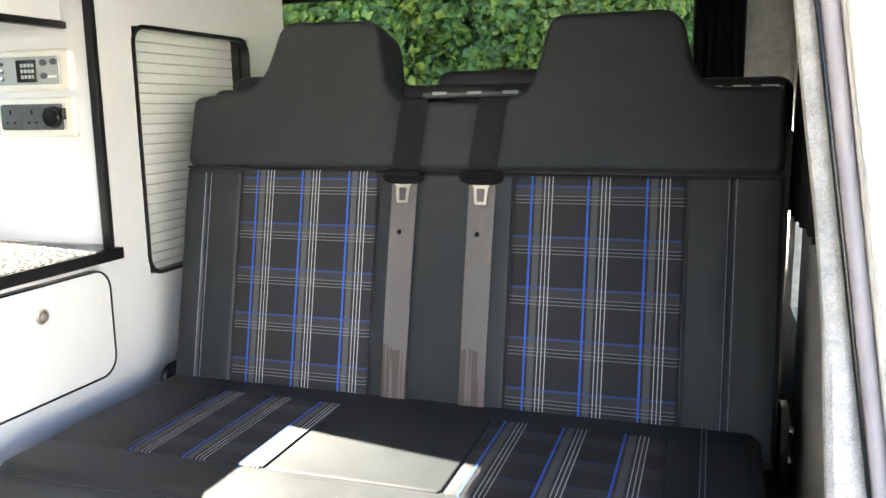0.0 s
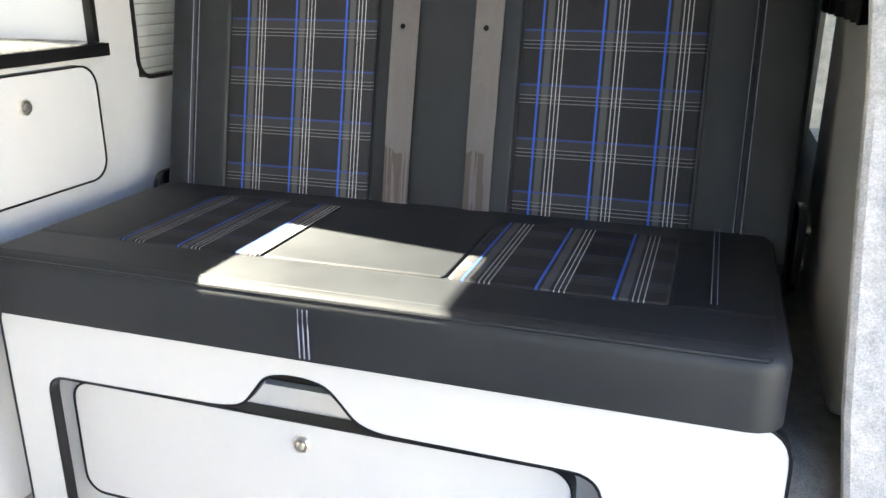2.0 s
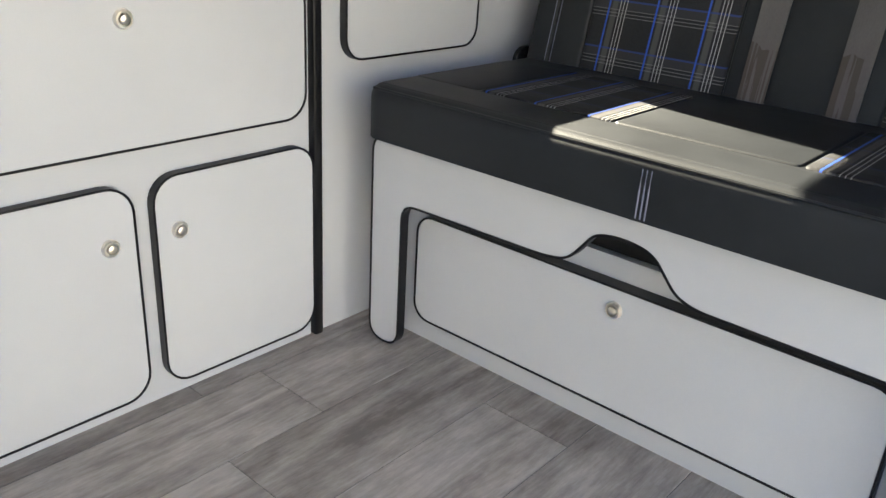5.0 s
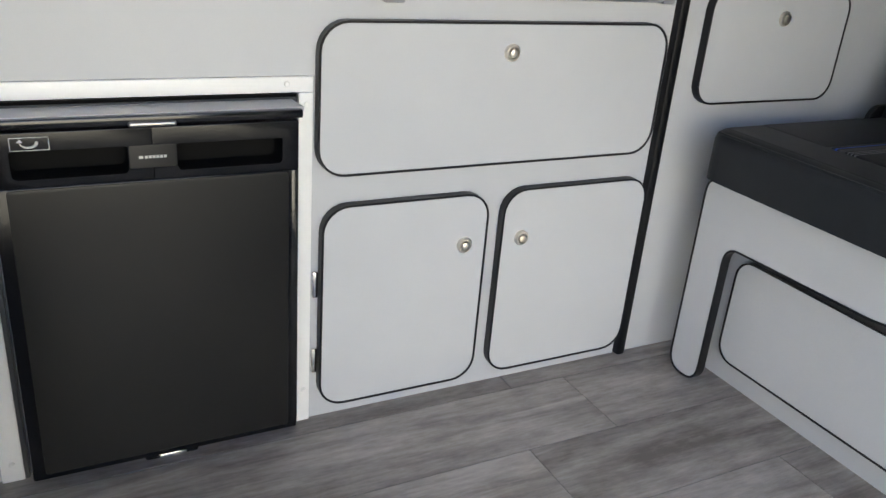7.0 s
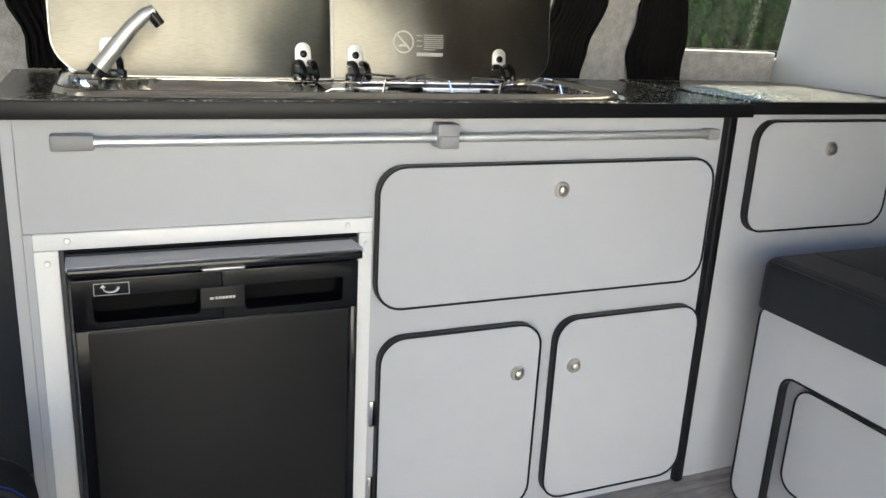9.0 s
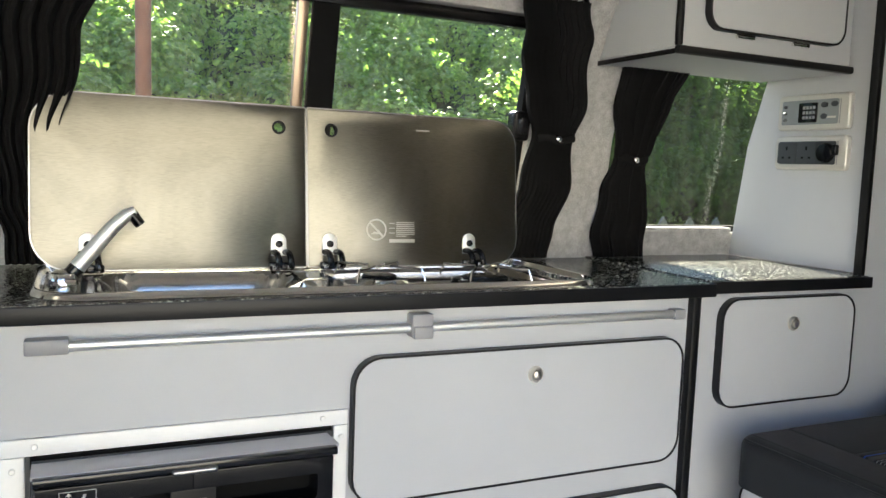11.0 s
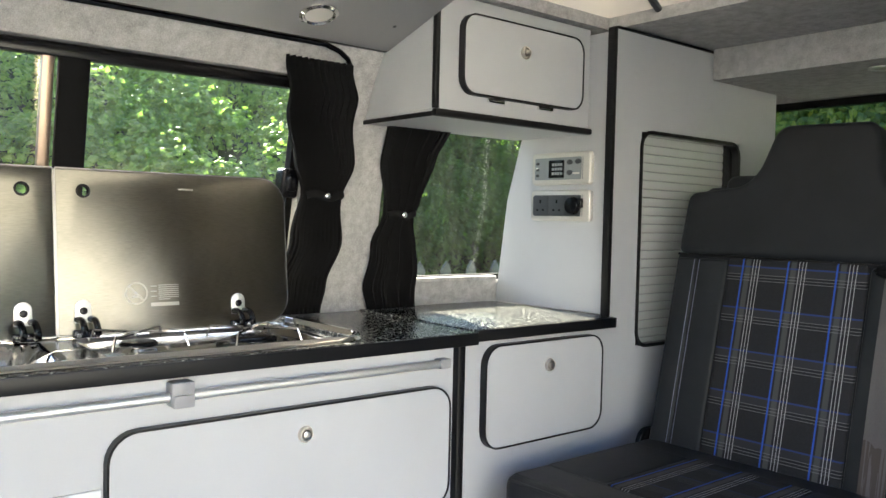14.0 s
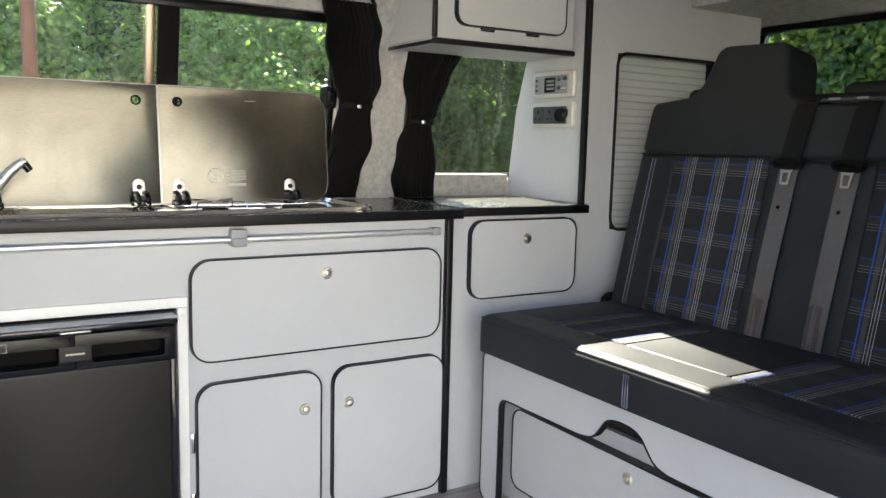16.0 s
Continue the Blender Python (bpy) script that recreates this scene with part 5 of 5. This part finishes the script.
def rear_curtain(x0, x1, y0, y1, z0, z1, seed):
    rnd = random.Random(seed)
    bm, rows = bmesh.new(), []
    for j in range(24):
        z, f = z1 + (z0 - z1) * j / 23, j / 23
        row = []
        for i in range(50):
            u = i / 49
            w = 0.010 * math.sin(u * 38 + seed) + 0.004 * math.sin(u * 83 + z * 5)
            nx, ny = (y1 - y0), -(x1 - x0)
            L = math.hypot(nx, ny)
            row.append(bm.verts.new((x0 + (x1 - x0) * u + nx / L * w, y0 + (y1 - y0) * u + ny / L * w, z)))
        rows.append(row)
    for lo, hi in zip(rows, rows[1:]):
        for i in range(49):
            bm.faces.new((lo[i], lo[i + 1], hi[i + 1], hi[i]))
    ob = solo("curtain", bm, FABRIC, "black cloth curtain hanging at the rear corner", "curtain", group="window curtains")
    md = ob.modifiers.new("thickness", 'SOLIDIFY')
    md.thickness = 0.0015
    return ob


rear_curtain(0.00, 0.115, 2.165, 2.165, 1.04, 1.30, 1)
rear_curtain(0.198, 0.198, 1.235, 1.68, 0.80, 1.36, 4)

# ---- the cab end ----
cab = thing("wall_south", (-0.5, -2.2, 0.0), "dark dashboard end of the van with windscreen opening", "wall", kind="structure")
bm = box(-1.45, 0.30, -2.25, -2.2, 0.0, 0.75)
box(-1.45, 0.30, -2.25, -2.2, 1.28, 1.41, bm=bm)
part("lining", bm, DARK_PLASTIC, cab)
pane = part("pane", box(-1.44, 0.29, -2.23, -2.226, 0.75, 1.28), GLASS, cab)
pane.visible_shadow = False
cabside = thing("wall_east_front", (0.25, -1.6, 0.0), "grey lined cab side beside the sliding door", "wall", kind="structure")
part("lining", box(0.24, 0.30, -2.2, -0.75, 0.0, 0.8), CARPET, cabside)
part("pillar_lining", box(0.24, 0.30, -0.87, -0.75, 0.8, 1.384), CARPET, cabside)
part("door_header", box(0.24, 0.30, -0.75, 0.954, 1.33, 1.384), CARPET, cabside)


def cab_seat(x, y, turn):
    s = thing("cab_seat", (x, y, 0.0), "black and blue tartan swivel cab seat", "car seat", "cab seats")
    part("pedestal", slab(rounded(x - 0.2, x + 0.2, y - 0.2, y + 0.2, 0.05), 0.255, 0.02, on_z(0.0)), DARK_PLASTIC, s)
    c = part("cushion", slab(rounded(x - 0.25, x + 0.25, y - 0.27, y + 0.25, 0.06), 0.118, 0.05, on_z(0.255), 5), TARTAN_CL, s, "blue and grey tartan cloth cushion")
    bp = lambda a, b, d: Vector((x + a, y - 0.33 + d - 0.10 * b, 0.36 + b))
    bk = part("backrest", slab(rounded(-0.25, 0.25, 0.0, 0.62, 0.08), 0.13, 0.05, bp, 5), LEATHER, s)
    part("tartan_panel", slab(rounded(-0.15, 0.15, 0.05, 0.56, 0.03), 0.137, 0.01, bp, 3), TARTAN_CL, bk)
    part("headrest", slab(rounded(-0.13, 0.13, 0.63, 0.80, 0.05), 0.10, 0.04, bp, 5), LEATHER, s)


cab_seat(-0.62, -0.417, 0)
part("lower_trim", slab(rounded(-1.45, -0.215, 0.004, 0.72, 0.03), 0.03, 0.012, lambda a, b, d: Vector((wall_x(b) + 0.004 + d, a, b))), DARK_PLASTIC, thing("cab_trim", (wall_x(0.0), -0.8, 0.0), "dark moulded plastic trim on the cab side", "wall trim", kind="structure"))

# ---- outside ----
solo("ground", box(-400, 400, -400, 400, -0.60, -0.47), GROUND_MAT, "grey gravelly ground outside the van", "ground", "structure")


def leaf_sheet(name, label, count, place, size, material, seed):
    """Many small folded leaves; place(rng) gives a point and the outward way."""
    rng = np.random.default_rng(seed)
    pts, out = place(rng, count)
    nrm = out + rng.normal(0, 0.75, (count, 3))
    nrm /= np.linalg.norm(nrm, axis=1)[:, None]
    t = np.cross(nrm, rng.normal(0, 1, (count, 3)))
    t /= np.linalg.norm(t, axis=1)[:, None]
    b = np.cross(nrm, t)
    L = size * rng.uniform(0.55, 1.35, count)[:, None]
    W = L * rng.uniform(0.35, 0.5, count)[:, None]
    v = np.stack([pts - t * L * 0.5, pts + b * W - nrm * L * 0.10 - t * L * 0.1, pts + t * L * 0.5 - nrm * L * 0.12, pts - b * W - nrm * L * 0.10 - t * L * 0.1, pts + nrm * L * 0.04], 1).reshape(-1, 3)
    k = np.arange(count)[:, None] * 5
    f = np.concatenate([k + np.array([[4, 0, 1]]), k + np.array([[4, 1, 2]]), k + np.array([[4, 2, 3]]), k + np.array([[4, 3, 0]])])
    me = bpy.data.meshes.new(name)
    me.from_pydata(v.tolist(), [], f.tolist())
    me.materials.append(material)
    ob = new(name, me)
    return tagged(ob, label, "hedge", "", "stuff")


def lumps(u, v, seed):
    return 0.22 * np.sin(u * 1.9 + seed) * np.sin(v * 2.3 + seed * 2) + 0.12 * np.sin(u * 5.1 + v * 2.2 + seed) + 0.07 * np.sin(u * 9.7 - v * 8.3) + 0.04 * np.sin(u * 21 + v * 17)


def place_rear(rng, n):
    x = rng.uniform(-3.2, 9.0, n)
    z = rng.uniform(-0.45, 1.0, n)
    # taller unseen stretch past x 1.2, added to darken the lid reflections
    z = -0.45 + (z + 0.45) / 1.45 * (3.0 + 1.9 * np.clip((x - 1.2) / 1.5, 0, 1))
    y = 3.45 - 0.6 * lumps(x, z, 1.0) + rng.exponential(0.07, n)
    return np.stack([x, y, z], 1), np.tile([0.0, -1.0, 0.35], (n, 1))


def bank(y, z):
    """Face of the bank of bushes: upright at the foot, then a long slope away from the van."""
    return -4.6 - 1.75 * np.maximum(0, z - 0.85) + 0.8 * lumps(y, z, 2.4)


def bank_top(y):
    return 2.35 + 1.15 * np.clip((y - 0.7) / 1.2, 0, 1) + 0.12 * np.sin(y * 3.1)


def place_side(rng, n):
    """Leaves in rounded clumps over the bank of bushes."""
    m = 1000
    cy = rng.uniform(-3.0, 12.0, m)
    cz = -0.25 + (bank_top(cy) + 0.25) * rng.random(m)
    rad = rng.uniform(0.16, 0.42, m)
    c = np.stack([bank(cy, cz) - 0.2 * rng.random(m), cy, cz], 1)
    k = rng.choice(m, n, p=rad ** 2 / np.sum(rad ** 2))
    d = rng.normal(0, 1, (n, 3)) + np.array([0.35, 0.0, 0.55])
    d /= np.linalg.norm(d, axis=1)[:, None]
    fray = rng.uniform(0.72, 1.08, n) + rng.exponential(0.05, n)
    return c[k] + d * (rad[k] * fray)[:, None] * np.array([1.0, 1.0, 0.85]), d * 2.2 + np.array([0.0, 0.0, 0.4])


leaf_sheet("ivy_hedge", "sunlit green ivy hedge behind the van", 60000, place_rear, 0.060, IVY, 3)
def place_ivy(rng, n):
    x, z = rng.uniform(-1.9, 0.9, n), rng.uniform(0.5, 2.2, n)
    y = 3.40 - 0.6 * lumps(x, z, 1.0) + rng.exponential(0.05, n)
    return np.stack([x, y, z], 1), np.tile([0.0, -1.0, 0.35], (n, 1))


leaf_sheet("ivy_leaves", "small glossy ivy leaves on the hedge face", 26000, place_ivy, 0.046, IVY, 8)
leaf_sheet("bushes", "leafy green bushes along the side of the van", 320000, place_side, 0.050, BUSH, 4)


def gap_sheet(name, label, u0, u1, z0, z1, put):
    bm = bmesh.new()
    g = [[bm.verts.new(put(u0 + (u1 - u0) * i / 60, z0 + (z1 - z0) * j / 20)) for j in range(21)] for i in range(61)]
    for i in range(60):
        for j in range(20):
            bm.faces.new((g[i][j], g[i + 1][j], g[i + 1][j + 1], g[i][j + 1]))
    return solo(name, bm, GAP_SHADE, label, "hedge", "stuff")


gap_sheet("hedge_core", "dark twiggy inside of the ivy hedge", -3.6, 9.0, -0.47, 2.6, lambda u, v: Vector((u, 3.85 - 0.6 * float(lumps(u, v, 1.0)), v)))
gap_sheet("hedge_core", "dark twiggy inside of the bushes", -4.0, 12.5, 0.0, 1.0, lambda u, v: Vector((float(bank(u, -0.47 + v * (bank_top(u) + 0.3))) - 0.35, u, -0.47 + v * (bank_top(u) + 0.3))))
# unseen wall, added to bounce sunlight in at the door and fill reflections
reflector = thing("house_wall", (7.6, -3.0, -0.47), "grey rendered house wall facing the open sliding door", "wall", kind="structure")
part("render_coat", box(7.6, 7.9, -14.0, 3.3, -0.47, 2.9), BUFF, reflector)
part("plinth", box(7.57, 7.599, -14.0, 3.3, -0.47, -0.1, 0.005), PALE_WOOD, reflector)
part("coping", box(7.52, 7.95, -14.0, 3.32, 2.9, 2.98, 0.01), PALE_WOOD, reflector)
solo("timber_post", tube([(-4.0, 0.27, -0.47), (-4.02, 0.25, 3.2)], 0.036, 12), BROWN_POST, "reddish brown timber post among the bushes", "post")
fence = thing("picket_fence", (-3.4, 3.0, -0.47), "pale weathered picket fence below the bushes", "fence")
for k in range(14):
    y = 2.2 + 0.22 * k
    part("picket", slab(fillet([(y, -0.47), (y + 0.08, -0.47), (y + 0.08, 0.62), (y + 0.04, 0.68), (y, 0.62)], 0.004), 0.018, 0.003, on_x(-3.95)), PALE_WOOD, fence)
for z in (0.0, 0.42):
    part("rail", box(-3.99, -3.951, 2.1, 5.3, z, z + 0.07, 0.004), PALE_WOOD, fence)

# ---- floor planks ----
PW = 0.1655
rnd = random.Random(5)
pm = {}
for i in range(11):
    x0 = -1.478 + PW * i
    cut = {3: 0.767, 5: 0.975}.get(i, rnd.uniform(-0.3, 0.9))
    y = cut - 0.95 * 5
    while y < 2.2:
        a, b = max(y, -2.2), min(y + 0.95, 2.2)
        xa, xb = max(x0, -1.43), min(x0 + PW, 0.235)
        if b - a > 0.02 and xb - xa > 0.02:
            key = (round(xb - xa, 4), round(b - a, 4))
            if key not in pm:
                bm = box(0.0005, xb - xa - 0.0005, 0.0005, b - a - 0.0005, -0.002, 0.0, 0.0012, 1)
                pm[key] = mesh_of(bm, "plank", PLANK, Vector((0, 0, 0)), 0)
            ob = new("plank", pm[key])
            ob.parent = floor_ob
            ob.location = Vector((xa, a, 0.0)) - BASE[floor_ob]
        y += 0.95
